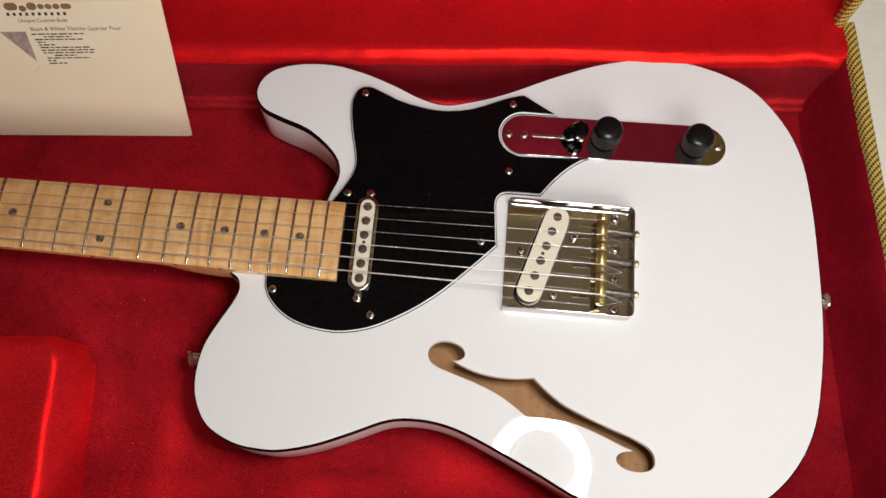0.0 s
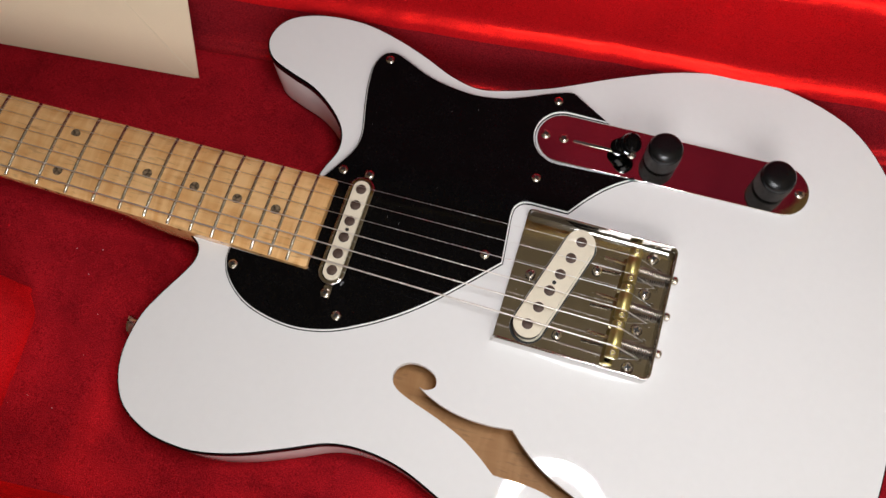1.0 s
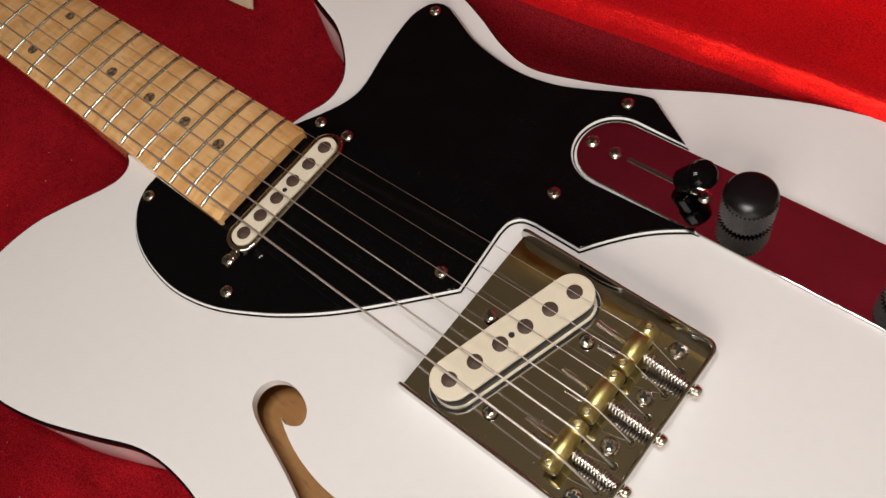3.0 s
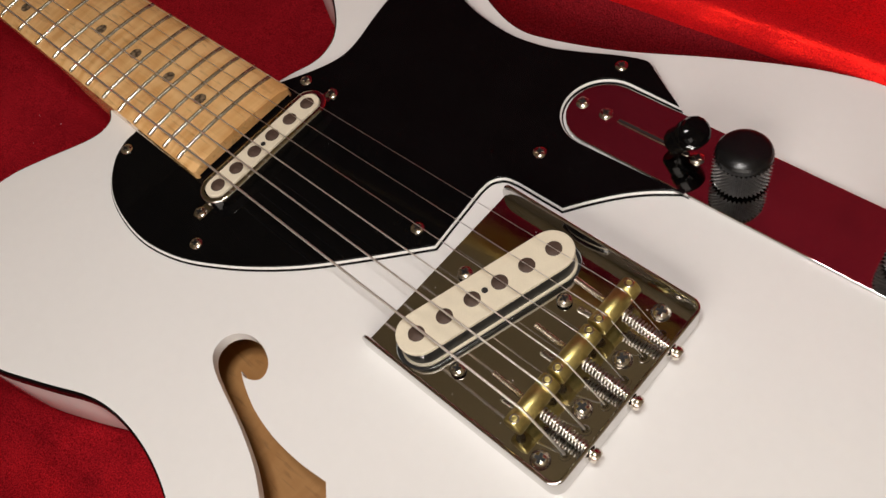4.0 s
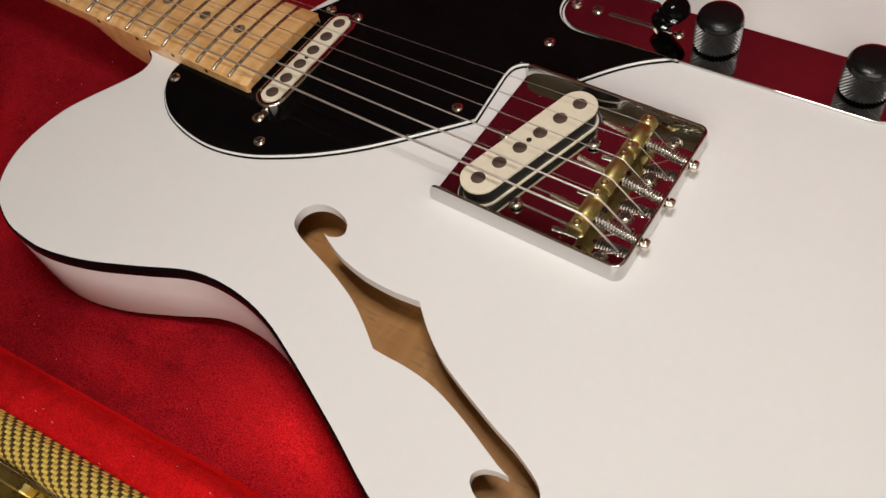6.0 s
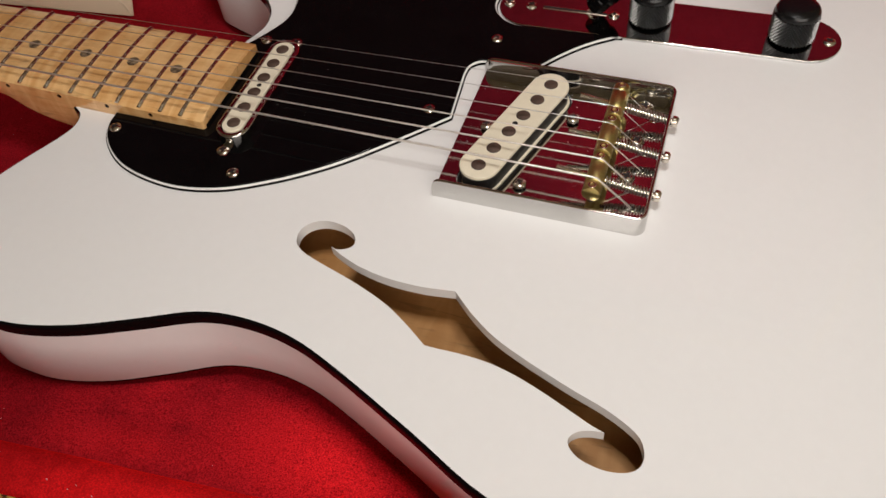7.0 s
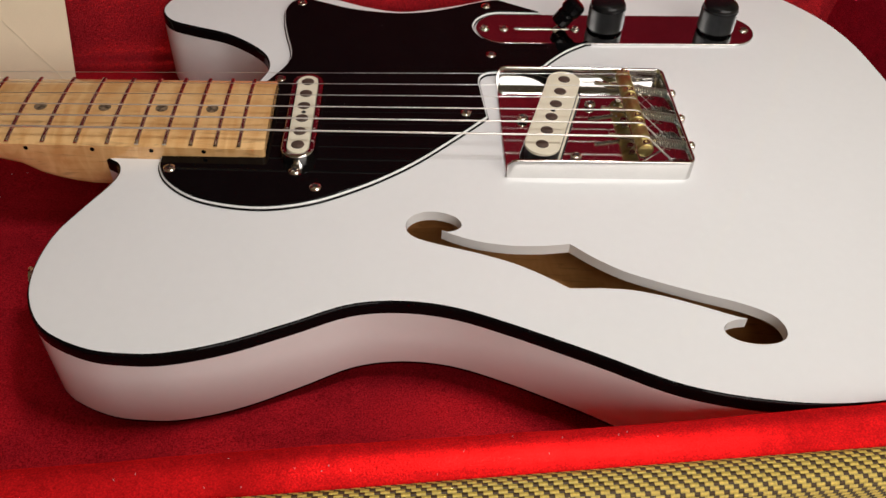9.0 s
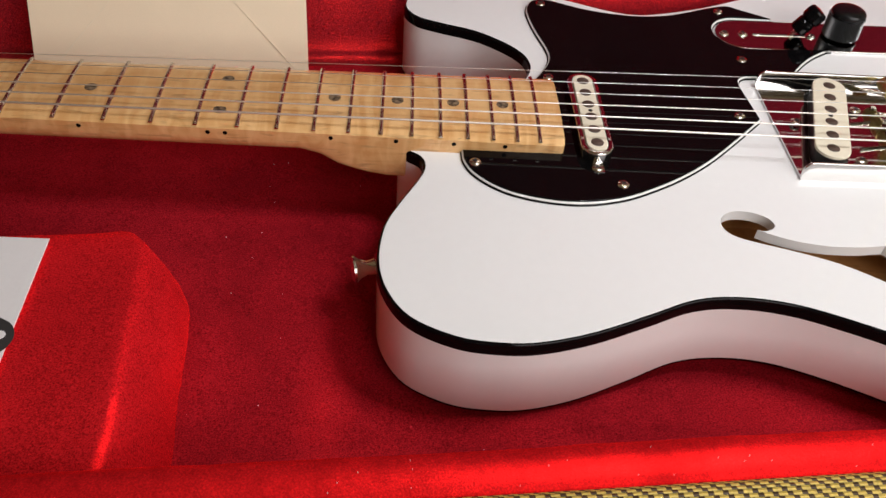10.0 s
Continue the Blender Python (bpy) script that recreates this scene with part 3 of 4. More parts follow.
rows.append([bm.verts.new((p.co.x - 0.0005, cv1 + 0.0025, min(p.co.z - 0.006, 0.030))) for p in rows[-1]])
rows.append([bm.verts.new((p.co.x, cv1 + 0.0035, -0.004)) for p in rows[-2]])
for a, b in zip(rows, rows[1:]):
    for i in range(len(a) - 1):
        bm.faces.new((a[i], a[i + 1], b[i + 1], b[i]))
comp.data = finish(bm, "accessory_box", PLUSH_BOX_LIT, smooth=80)

# draw latch on the front wall: plate, lever box, catch and its pin
def plan(*pts):
    return [Vector((a / 1000, c / 1000)) for a, c in pts]


latch = part("latch", slab(plan((-27, -40), (27, -40), (27, 2), (-27, 2)), 0, 0.0016, 0.0005), GOLD, case, "brass draw latch")
latch.matrix_local = pose(0.006, V0 - 0.0127, 0.042, 90, 0, 0)
part("catch", slab(plan((-15, -6), (15, -6), (15, 9), (13, 10.5), (-13, 10.5), (-15, 9)), 0.0012, 0.0050, 0.0010), GOLD, latch)
part("hasp", slab(plan((-12.5, -36), (12.5, -36), (14.5, 1), (14.5, 4), (-14.5, 4), (-14.5, 1)), 0.0054, 0.0130, 0.0018), GOLD, latch)
part("hinge_pin", tube([(-0.0262, 0.0010, 0.0066), (0.0262, 0.0010, 0.0066)], 0.0028, 12), GOLD, latch)
for a in (-21, 21):
    part("knuckle", slab(plan((a - 5.5, -9), (a + 5.5, -9), (a + 5.5, 3.5), (a - 5.5, 3.5)), 0.0016, 0.0112, 0.0014), GOLD, latch)


# ---- the guitar ----
guitar = thing("electric_guitar", "white semi-hollow electric guitar with black pickguard lying in red plush", "guitar")

TREBLE = mm([(-38.5, 29), (-35.6, 39), (-32, 49), (-32, 57), (-35.5, 66), (-45, 76.2), (-60, 86.6), (-79, 93.5), (-93, 100), (-100, 111), (-98.5, 123), (-91, 132.5), (-78, 138.5), (-62, 141.5), (-42, 141.5),
             (-20, 136.5), (2, 128.5), (20, 120.5), (37, 116.2), (53, 118.5), (83, 129), (122, 148), (159, 162.5), (197, 169), (231, 166), (266, 151.5), (290, 125), (303, 96)])
BASS = mm([(308.5, 60), (311, 15), (311.5, -24), (309, -60), (302, -98), (288, -126), (267, -147.5), (243, -159), (215, -164.3), (185, -164), (150, -157), (118, -142), (85, -127), (63, -118.8), (42, -115.8), (22, -118),
           (0, -127.5), (-23, -137), (-44, -142.5), (-60, -143.2), (-77, -140.5), (-95, -131), (-105, -116), (-108.5, -99), (-106.5, -79), (-100, -63), (-92, -47), (-89.2, -38), (-91, -31), (-97, -26.5), (-101, -20), (-99, -8), (-88, 4), (-66, 17), (-48, 24.5)])
OUTLINE = turned_left(spline(TREBLE + BASS, 5))


def back_z(p):
    """The back, hollowed along the bass-side waist."""
    if p.y > -0.02:
        return 0.0
    a = max(0.0, 1 - abs((p.x - 0.085) / 0.125))
    s = a * a * (3 - 2 * a)
    b = min(1.0, max(0.0, (-0.05 - p.y) / 0.06))
    return 0.0060 * s * b


F_PIECES = [
    [(60, -74.5), (63, -75.4), (66.8, -74), (68.8, -71.5), (68, -68), (65, -65), (59, -62.8), (52, -62.9), (46.6, -66), (44.2, -71), (45.4, -76.5), (50, -80.2), (58, -83.2), (68, -86.2), (78, -89.4), (91, -94.6), (102, -101), (112, -108)],
    [(112, -108), (118, -108), (127, -107.8), (138, -108.6), (149, -111.2), (160, -115), (170, -119), (177, -121.8), (182, -123.3)],
    [(182, -123.3), (177.5, -123.9), (173.3, -125.6), (171, -128.6), (172, -132), (176.5, -135), (184, -136.4), (191, -135.4), (195.2, -132.5), (196.2, -128), (194.2, -122.6), (189.5, -118.8), (180, -114.4), (169, -110.8), (159, -107.2), (148, -103), (136, -97.6), (124.8, -90), (115.6, -81.9)],
    [(115.6, -81.9), (109, -82.8), (102, -83.5), (89, -83.4), (76, -81.2), (66, -77.6), (60, -74.5)],
]
F_HOLE = []
for piece in F_PIECES:
    F_HOLE += spline(mm([(x, y + 1.3 - 0.008 * (x - 44)) for x, y in piece]), 4)[:-1]

bm = bmesh.new()
levels = [ring(bm, OUTLINE, TOP - 0.0065), ring(bm, OUTLINE, 0.024), ring(bm, OUTLINE, lambda p: back_z(p) + 0.0024)]
for a, b in zip(levels, levels[1:]):
    bridge(bm, a, b)
body = part("body", bm, WHITE, guitar, "gloss white painted body sides", 50)
bm = bmesh.new()
levels = [ring(bm, OUTLINE, lambda p: back_z(p) + 0.0024), ring(bm, OUTLINE, lambda p: back_z(p) + 0.0012), ring(bm, inset(OUTLINE, 0.0006), lambda p: back_z(p) + 0.0003), ring(bm, inset(OUTLINE, 0.0016), back_z)]
for a, b in zip(levels, levels[1:]):
    bridge(bm, a, b)
part("back_binding", bm, BLACK, body, "black binding along the back edge", 60)
bm = bmesh.new()
fill(bm, [ring(bm, inset(OUTLINE, 0.0016), back_z)])
part("back", bm, WHITE, body, smooth=60)
bm = bmesh.new()
levels = [ring(bm, OUTLINE, TOP - 0.0065), ring(bm, OUTLINE, TOP - 0.0018), ring(bm, inset(OUTLINE, 0.0002), TOP - 0.0010), ring(bm, inset(OUTLINE, 0.0006), TOP - 0.0004), ring(bm, inset(OUTLINE, 0.0012), TOP - 0.0001)]
for a, b in zip(levels, levels[1:]):
    bridge(bm, a, b)
part("top_binding", bm, BLACK, body, "gloss black binding along the top edge", 60)
bm = bmesh.new()
hole = turned_left(F_HOLE)
outer, edge = ring(bm, inset(OUTLINE, 0.0012), TOP - 0.0001), ring(bm, inset(OUTLINE, 0.0018), TOP)
bridge(bm, outer, edge)
h0, h1, h2 = ring(bm, hole, TOP), ring(bm, hole, TOP - 0.0004), ring(bm, hole, TOP - 0.0052)
bridge(bm, h0, h1), bridge(bm, h1, h2)
fill(bm, [edge, h0])
part("top", bm, WHITE, body, "white arched-edge top with a long f-hole", 40)
# the hollow under the f-hole
HOLLOW = turned_left(spline(mm([(26, -52), (70, -46), (122, -60), (180, -88), (214, -118), (212, -145), (178, -150), (140, -138), (100, -122), (60, -107), (30, -96), (18, -76)]), 4, True))
bm = bmesh.new()
a, b = ring(bm, HOLLOW, TOP - 0.0054), ring(bm, inset(HOLLOW, 0.001), 0.0215)
bridge(bm, a, b)
fill(bm, [b])
part("sound_chamber", bm, CHAMBER, body, "bare brown wood inside the f-hole", 40)

# neck
YC = 0.0008
BOARD = TOP + 0.0099


def half_width(x):
    return 0.0284 + 0.0151 * (x + 0.022)


def crown(y):
    return -(y * y) / (2 * 0.241)


def depth(x):
    """Height of the neck's back above the plush."""
    if x > -0.0375:
        return TOP + 0.0042
    t = min(1.0, max(0.0, (x + 0.148) / 0.045))
    return 0.0335 + (0.0275 - 0.0335) * t * t * (3 - 2 * t)


END = -0.0222


def neck_ring(bm, x):
    h, low = half_width(x), depth(x)
    t = min(1.0, max(0.0, 1 - (END - x) / 0.0016))
    h -= 0.0016 * (1 - math.sqrt(1 - t * t))
    sq = min(1.0, max(0.0, (x + 0.140) / 0.035)) if x < -0.0375 else 1.0
    pts = [(h * s / 6, BOARD + crown(h * s / 6) - (0.0012 if abs(s) == 6 else 0)) for s in range(-6, 7)]
    side = BOARD - 0.0075
    n = 14
    low_pts = []
    for i in range(n + 1):
        a = math.pi * i / n
        e = 2.0 + 14 * sq
        cx, cz = abs(math.cos(a)) ** (2 / e) * math.copysign(1, math.cos(a)), abs(math.sin(a)) ** (2 / e)
        low_pts.append((h * cx, side - (side - low) * cz))
    return [bm.verts.new((x, YC + y, z)) for y, z in pts + low_pts]


bm = bmesh.new()
xs = [-0.503 + 0.028 * i for i in range(13)] + [-0.148, -0.138, -0.130, -0.122, -0.114, -0.106, -0.098, -0.07, -0.0378, -0.0374, -0.031, END - 0.0016, END - 0.0010, END - 0.0005, END - 0.0002, END]
prev = first = None
for x in xs:
    r = neck_ring(bm, x)
    if prev:
        bridge(bm, prev, r)
    prev, first = r, first or r
bm.faces.new(first), bm.faces.new(prev)
neck = part("neck", bm, MAPLE, guitar, "amber lacquered maple neck and fingerboard", 40)
# headstock and nut, past the view
bm = slab(turned_left(spline(mm([(-503, -21), (-530, -24), (-560, -36), (-600, -40), (-650, -43), (-690, -38), (-700, -20), (-690, 2), (-660, 12), (-600, 22), (-550, 27), (-525, 24), (-503, 22)]), 4)), 0.034, 0.047, 0.0015)
part("headstock", bm, MAPLE, neck, smooth=50)
bm = bmesh.new()
box(bm, -0.5035, -0.4995, YC - 0.021, YC + 0.021, BOARD - 0.004, BOARD + 0.0022)
part("nut", bm, BOBBIN, neck)


def fret_x(n):
    return 0.6477 * (1 - 2 ** (-n / 12)) - 0.5


for n in range(1, 23):
    x = fret_x(n)
    h = half_width(x) - 0.0004
    bm = bmesh.new()
    prev = first = None
    for s in range(-10, 11):
        y = h * s / 10
        zb = BOARD + crown(y)
        e = 1.0 if abs(s) < 10 else 0.55
        r = [bm.verts.new((x + dx, YC + y, zb + dz * e)) for dx, dz in ((-0.0010, -0.0004), (-0.00095, 0.0002), (-0.0005, 0.0008), (0, 0.0010), (0.0005, 0.0008), (0.00095, 0.0002), (0.0010, -0.0004))]
        if prev:
            for i in range(6):
                bm.faces.new((prev[i], prev[i + 1], r[i + 1], r[i]))
        prev, first = r, first or r
    bm.faces.new(first), bm.faces.new(prev)
    part("fret", bm, FRET, neck, smooth=60)

dot = finish(lathe([(0.0030, -0.0006), (0.0030, 0.00006), (0.0, 0.00014)], 18), "inlay_dot", DOT)
pip = finish(lathe([(0.0011, -0.0004), (0.0011, 0.0001), (0.0, 0.0001)], 10), "side_dot", BLACK)
for n in (3, 5, 7, 9, 12, 15, 17, 19, 21):
    x = (fret_x(n) + fret_x(n - 1)) / 2
    for y in ((-0.0132, 0.0122) if n == 12 else (0.0,)):
        d = new("inlay_dot", dot)
        d.parent = neck
        d.matrix_local = pose(x, YC + y - 0.0005, BOARD + crown(y), 0, 0, 40 * n)
    for dx in ((-0.004, 0.004) if n == 12 else (0.0,)):
        d = new("side_dot", pip)
        d.parent = neck
        d.matrix_local = pose(x + dx, YC - half_width(x), BOARD - 0.0048, 90, 0, 0)

# pickguard: black, white, black
PG = mm([(-36, -26.2), (-71.5, -26.0)])
PG += mm([(-71.5, -28.6)])
PG += spline(mm([(-71.5, -28.6), (-70.8, -35), (-66.5, -43.8), (-57.5, -52.4), (-46.5, -58.2), (-31, -61.8), (-15, -62.2), (3, -58), (20, -49.6), (35, -40), (50, -28), (67, -11.2), (85.4, 8.2)]), 5)[1:]
PG += spline(mm([(85.4, 8.2), (82.6, 38)]), 3)[1:]
PG += spline(mm([(82.6, 38), (83.2, 43.5), (86.6, 47.4), (92, 48.5)]), 4)[1:]
PG += spline(mm([(92, 48.5), (113.8, 48.7)]), 3)[1:]
PG += spline(mm([(113.8, 48.7), (120.6, 57.8), (128.6, 67), (137, 74.4), (148.6, 82.2)]), 4)[1:-1]
PLATE = stadium(0.1648, 0.0972, 0.1635, 0.0318, 1.3)
gap = [p for p in stadium(0.1648, 0.0972, 0.1655, 0.0338, 1.3, 18) if p.x < 0.1475 and (p.y < 0.0972 or p.x < 0.124)]
low_side = sorted([p for p in gap if p.y < 0.096], key=lambda p: -p.x)
top_side = sorted([p for p in gap if p.y >= 0.096], key=lambda p: p.x)
PG += mm([(148.2, 80.4)]) + low_side + top_side + mm([(123.5, 113.2)])
PG += mm([(103.2, 125.4)]) + spline(mm([(101.8, 126.4), (97.5, 128.2), (92, 127.2)]), 3)
PG += spline(mm([(92, 127.2), (83, 123.8), (69, 117.4), (56, 112.6), (39, 110.2), (21, 112), (7, 115.6), (-5, 120.8), (-14.5, 124.6), (-21, 124.4), (-26, 120.4), (-28.8, 111), (-27.8, 98), (-25, 83.5), (-21.4, 69), (-20.6, 60), (-22.5, 52), (-27, 43), (-33, 33), (-36, 28.8)]), 5)[1:]
PG = turned_left(PG)
guard = part("pickguard", slab(inset(PG, 0.0012), TOP + 0.0017, TOP + 0.0026, 0.0004), BLACK, guitar, "gloss black three-ply pickguard with a white edge line")
part("middle_ply", slab(inset(PG, 0.0005), TOP + 0.0009, TOP + 0.0018, 0.0006), WHITE_PLY, guard, "white middle ply")
part("lower_ply", slab(PG, TOP + 0.0001, TOP + 0.0010, 0.0004), BLACK, guard)
for i, (x, y) in enumerate(mm([(-19, 118.2), (90, 119), (90, 65.2), (73.8, 10.2), (3, -48.8), (-65, -36.6), (-22.6, 38.2)])):
    screw(x, y, TOP + 0.0025, guard, 35 + 47 * i)

# control plate
plate = part("control_plate", slab(PLATE, TOP + 0.0002, TOP + 0.0015, 0.0003), CHROME, guitar, "mirror chrome control plate", 50)
rot = Matrix.Rotation(radians(1.3), 2)


def on_plate(a, b=0.0):
    return Vector((0.1648, 0.0972)) + rot @ Vector((a, b))


for a, t in ((-0.0768, 20), (-0.0655, 70), (-0.0240, 10), (0.0762, 50)):
    p = on_plate(a)
    screw(p.x, p.y, TOP + 0.0015, plate, t)
bm = slab(stadium(*on_plate(-0.0435), 0.032, 0.0014, 1.3, 6), TOP + 0.0014, TOP + 0.00175)
part("switch_slot", bm, DARK, plate, smooth=0)
rim = stadium(*on_plate(-0.0435), 0.0328, 0.0022, 1.3, 6)
part("slot_rim", slab(rim, TOP + 0.0012, TOP + 0.00185, 0.0002, [stadium(*on_plate(-0.0435), 0.0319, 0.0013, 1.3, 6)]), NICKEL, plate, "bright burred edge of the switch slot")
p = on_plate(-0.0295)
bm = lathe([(0.0, 0), (0.0012, 0.0), (0.0012, 0.010), (0, 0.010)], 8)
lever = part("switch_lever", bm, NICKEL, plate)
lever.matrix_local = pose(p.x - 0.0080, p.y, TOP + 0.0005, 0, 36, 0)
bm = lathe([(0.0, 0.0056), (0.0042, 0.0056), (0.0050, 0.0062), (0.0053, 0.0074), (0.0053, 0.0128), (0.0049, 0.0134), (0.0049, 0.0142), (0.0058, 0.0147), (0.0061, 0.0160), (0.0061, 0.0200), (0.0057, 0.0214), (0.0046, 0.0222), (0.0024, 0.0226), (0, 0.0227)], 14)
part("switch_tip", bm, BLACK, lever, "gloss black switch tip", 22)


def knob(name, x, y):
    """Domed knob with a diamond-knurled skirt."""
    r, segs, rows = 0.0102, 80, 13
    bm = bmesh.new()
    z0, z1 = 0.0005, 0.0128

    def hoop(rad, z):
        return [bm.verts.new((rad * math.cos(2 * math.pi * i / segs), rad * math.sin(2 * math.pi * i / segs), z)) for i in range(segs)]

    prev = hoop(0.0096, 0.0)
    bm.faces.new(prev)
    last = None
    for j in range(rows):
        rr = hoop(r, z0 + (z1 - z0) * j / (rows - 1))
        for i, v in enumerate(rr):
            e = 0.00045 if (i + j) % 2 == 0 else -0.00090
            v.co.x *= 1 + e / r
            v.co.y *= 1 + e / r
        if last is None:
            bridge(bm, prev, rr, 0)
        else:
            # four-sided points: every quad split between its low corners
            for i in range(segs):
                k = (i + 1) % segs
                if (i + j) % 2 == 0:
                    tris = ((last[i], last[k], rr[k]), (last[i], rr[k], rr[i]))
                else:
                    tris = ((last[i], last[k], rr[i]), (last[k], rr[k], rr[i]))
                for t in tris:
                    bm.faces.new(t).material_index = 1
        prev = last = rr
    for rad, z in ((0.0099, 0.0130), (0.0101, 0.0133), (0.0101, 0.0141), (0.0098, 0.0151), (0.0091, 0.0161), (0.0078, 0.0169), (0.0060, 0.0175), (0.0036, 0.0178), (0.0012, 0.0179)):
        rr = hoop(rad, z)
        bridge(bm, prev, rr)
        prev = rr
    bm.faces.new(prev)
    lathe([(0.0030, -0.0014), (0.0030, 0.0002)], 12, bm)
    ob = part(name, bm, (BLACK_MATT, KNURL), plate, "black domed knob with a knurled skirt", 18)
    ob.matrix_local = pose(x, y, TOP + 0.0028)
    return ob


for a, c in ((-0.0066, 0.0008), (0.0588, -0.0002)):
    p = on_plate(a, c)
    knob("knob", p.x, p.y)

# neck pickup in its chrome shell
NX, NY = -0.0068, 0.0006
np_ = part("neck_pickup", slab(stadium(NX, NY, 0.0690, 0.0158, 90), TOP + 0.0020, TOP + 0.0082, 0.0010, [stadium(NX, NY, 0.0648, 0.0116, 90)]), CHROME, guitar, "single-coil neck pickup with cream top in a chrome shell", 50)
bob = part("bobbin", slab(stadium(NX, NY, 0.0634, 0.0102, 90), TOP + 0.0060, TOP + 0.0087, 0.0003), BOBBIN, np_, "cream fibre bobbin top")
pole = finish(lathe([(0.0031, -0.004), (0.0031, 0.0001), (0.0028, 0.0003), (0.0, 0.0003)], 22), "pole_piece", POLE)
for i in range(6):
    d = new("pole_piece", pole)
    d.parent = bob
    d.matrix_local = pose(NX, NY + 0.0261 - 0.01042 * i, TOP + 0.0087)
d = part("eyelet", lathe([(0.0011, 0), (0.0011, 0.0002), (0, 0.0002)], 12), DARK, bob)
d.matrix_local = pose(NX + 0.0003, NY - 0.0002, TOP + 0.0087)
for y in (0.0385, -0.0385):
    screw(NX + (0.0006 if y > 0 else -0.0006), NY + y, TOP + 0.0028, np_, 30)
bm = bmesh.new()
box(bm, NX - 0.0024, NX + 0.0024, NY - 0.0412, NY + 0.0412, TOP + 0.0025, TOP + 0.0030)
part("mounting_tab", bm, CHROME, np_, smooth=0)

# bridge
BX0, BX1, BY0, BY1 = 0.0912, 0.1794, -0.0370, 0.0428
bridge_u = thing("bridge", "", "")
bridge_u.parent = guitar
tagged(bridge_u, "chrome three-sided bridge with brass barrel saddles")
PA = 17.4
PX, PY = 0.1167, 0.0029
cr = 0.0045


def rounded(x0, x1, y0, y1, r):
    """A plate outline open to the left, with two rounded corners and close stations at its ends."""
    ends = (0, 0.0002, 0.0006, 0.0012, 0.0020, 0.0030, 0.0042)
    out = [Vector((x0 + d, y0)) for d in ends]
    out += [Vector((x1 - r + r * math.sin(radians(a)), y0 + r - r * math.cos(radians(a)))) for a in range(0, 91, 15)]
    out += [Vector((x1 - r + r * math.cos(radians(a)), y1 - r + r * math.sin(radians(a)))) for a in range(0, 91, 15)]
    return out + [Vector((x0 + d, y1)) for d in reversed(ends)]


bm = slab(rounded(BX0 + 0.0001, BX1 - 0.0002, BY0 + 0.0002, BY1 - 0.0002, cr), TOP - 0.0003, TOP + 0.0016, 0, [stadium(PX, PY, 0.0762, 0.0204, 90 - PA)])
base = part("base_plate", bm, CHROME, bridge_u, "mirror chrome base plate", 40)
outer = rounded(BX0, BX1, BY0, BY1, cr)
inner = rounded(BX0, BX1 - 0.0015, BY0 + 0.0015, BY1 - 0.0015, cr - 0.0014)
WALL_H = 0.0104
bm = bmesh.new()
fine = []
for d, z in ((0, -0.0003), (0, WALL_H - 0.0007), (0.0002, WALL_H - 0.0002), (0.0007, WALL_H), (0.0011, WALL_H - 0.0002), (0.0015, WALL_H - 0.0007), (0.0015, 0.0015)):
    sec = []
    for po, pi in zip(outer, inner):
        # the side walls round down at their open ends
        away = 1 - min(1.0, (po.x - BX0) / 0.0042)
        zz = z * (0.50 + 0.50 * math.sqrt(1 - away * away)) if z > 0.002 else z
        q = po + (pi - po) * (d / 0.0015)
        sec.append(bm.verts.new((q.x, q.y, TOP + zz)))
    fine.append(sec)
for a, b in zip(fine, fine[1:]):
    for i in range(len(a) - 1):
        bm.faces.new((a[i], a[i + 1], b[i + 1], b[i]))
bm.faces.new([r[0] for r in fine]), bm.faces.new([r[-1] for r in fine])
part("side_wall", bm, CHROME, bridge_u, "chrome upturned rim on three sides", 50)
for i, y in enumerate((0.0352, 0.0132, -0.0088, -0.0308)):
    screw(0.1672, y, TOP + 0.0015, base, 30 * i + 15, True)
hole_mesh = finish(lathe([(0.0023, 0), (0.0022, 0.0005), (0.0015, 0.0005), (0.0013, 0.0001), (0, 0.0001)], 16), "string_hole", CHROME)
SADDLE_X, STR_Z = 0.1562, TOP + 0.0152


def string_y(i, x):
    """Sideways place of string i (0 is the thinnest) at x."""
    t = (x + 0.5) / (SADDLE_X + 0.5)
    nut, sad = 0.0175 - 0.007 * i, 0.0022 + 0.0266 - 0.01064 * i
    return nut + (sad - nut) * t


for i in range(6):
    d = new("string_hole", hole_mesh)
    d.parent = base
    d.matrix_local = pose(0.1722, string_y(i, SADDLE_X), TOP + 0.0015)
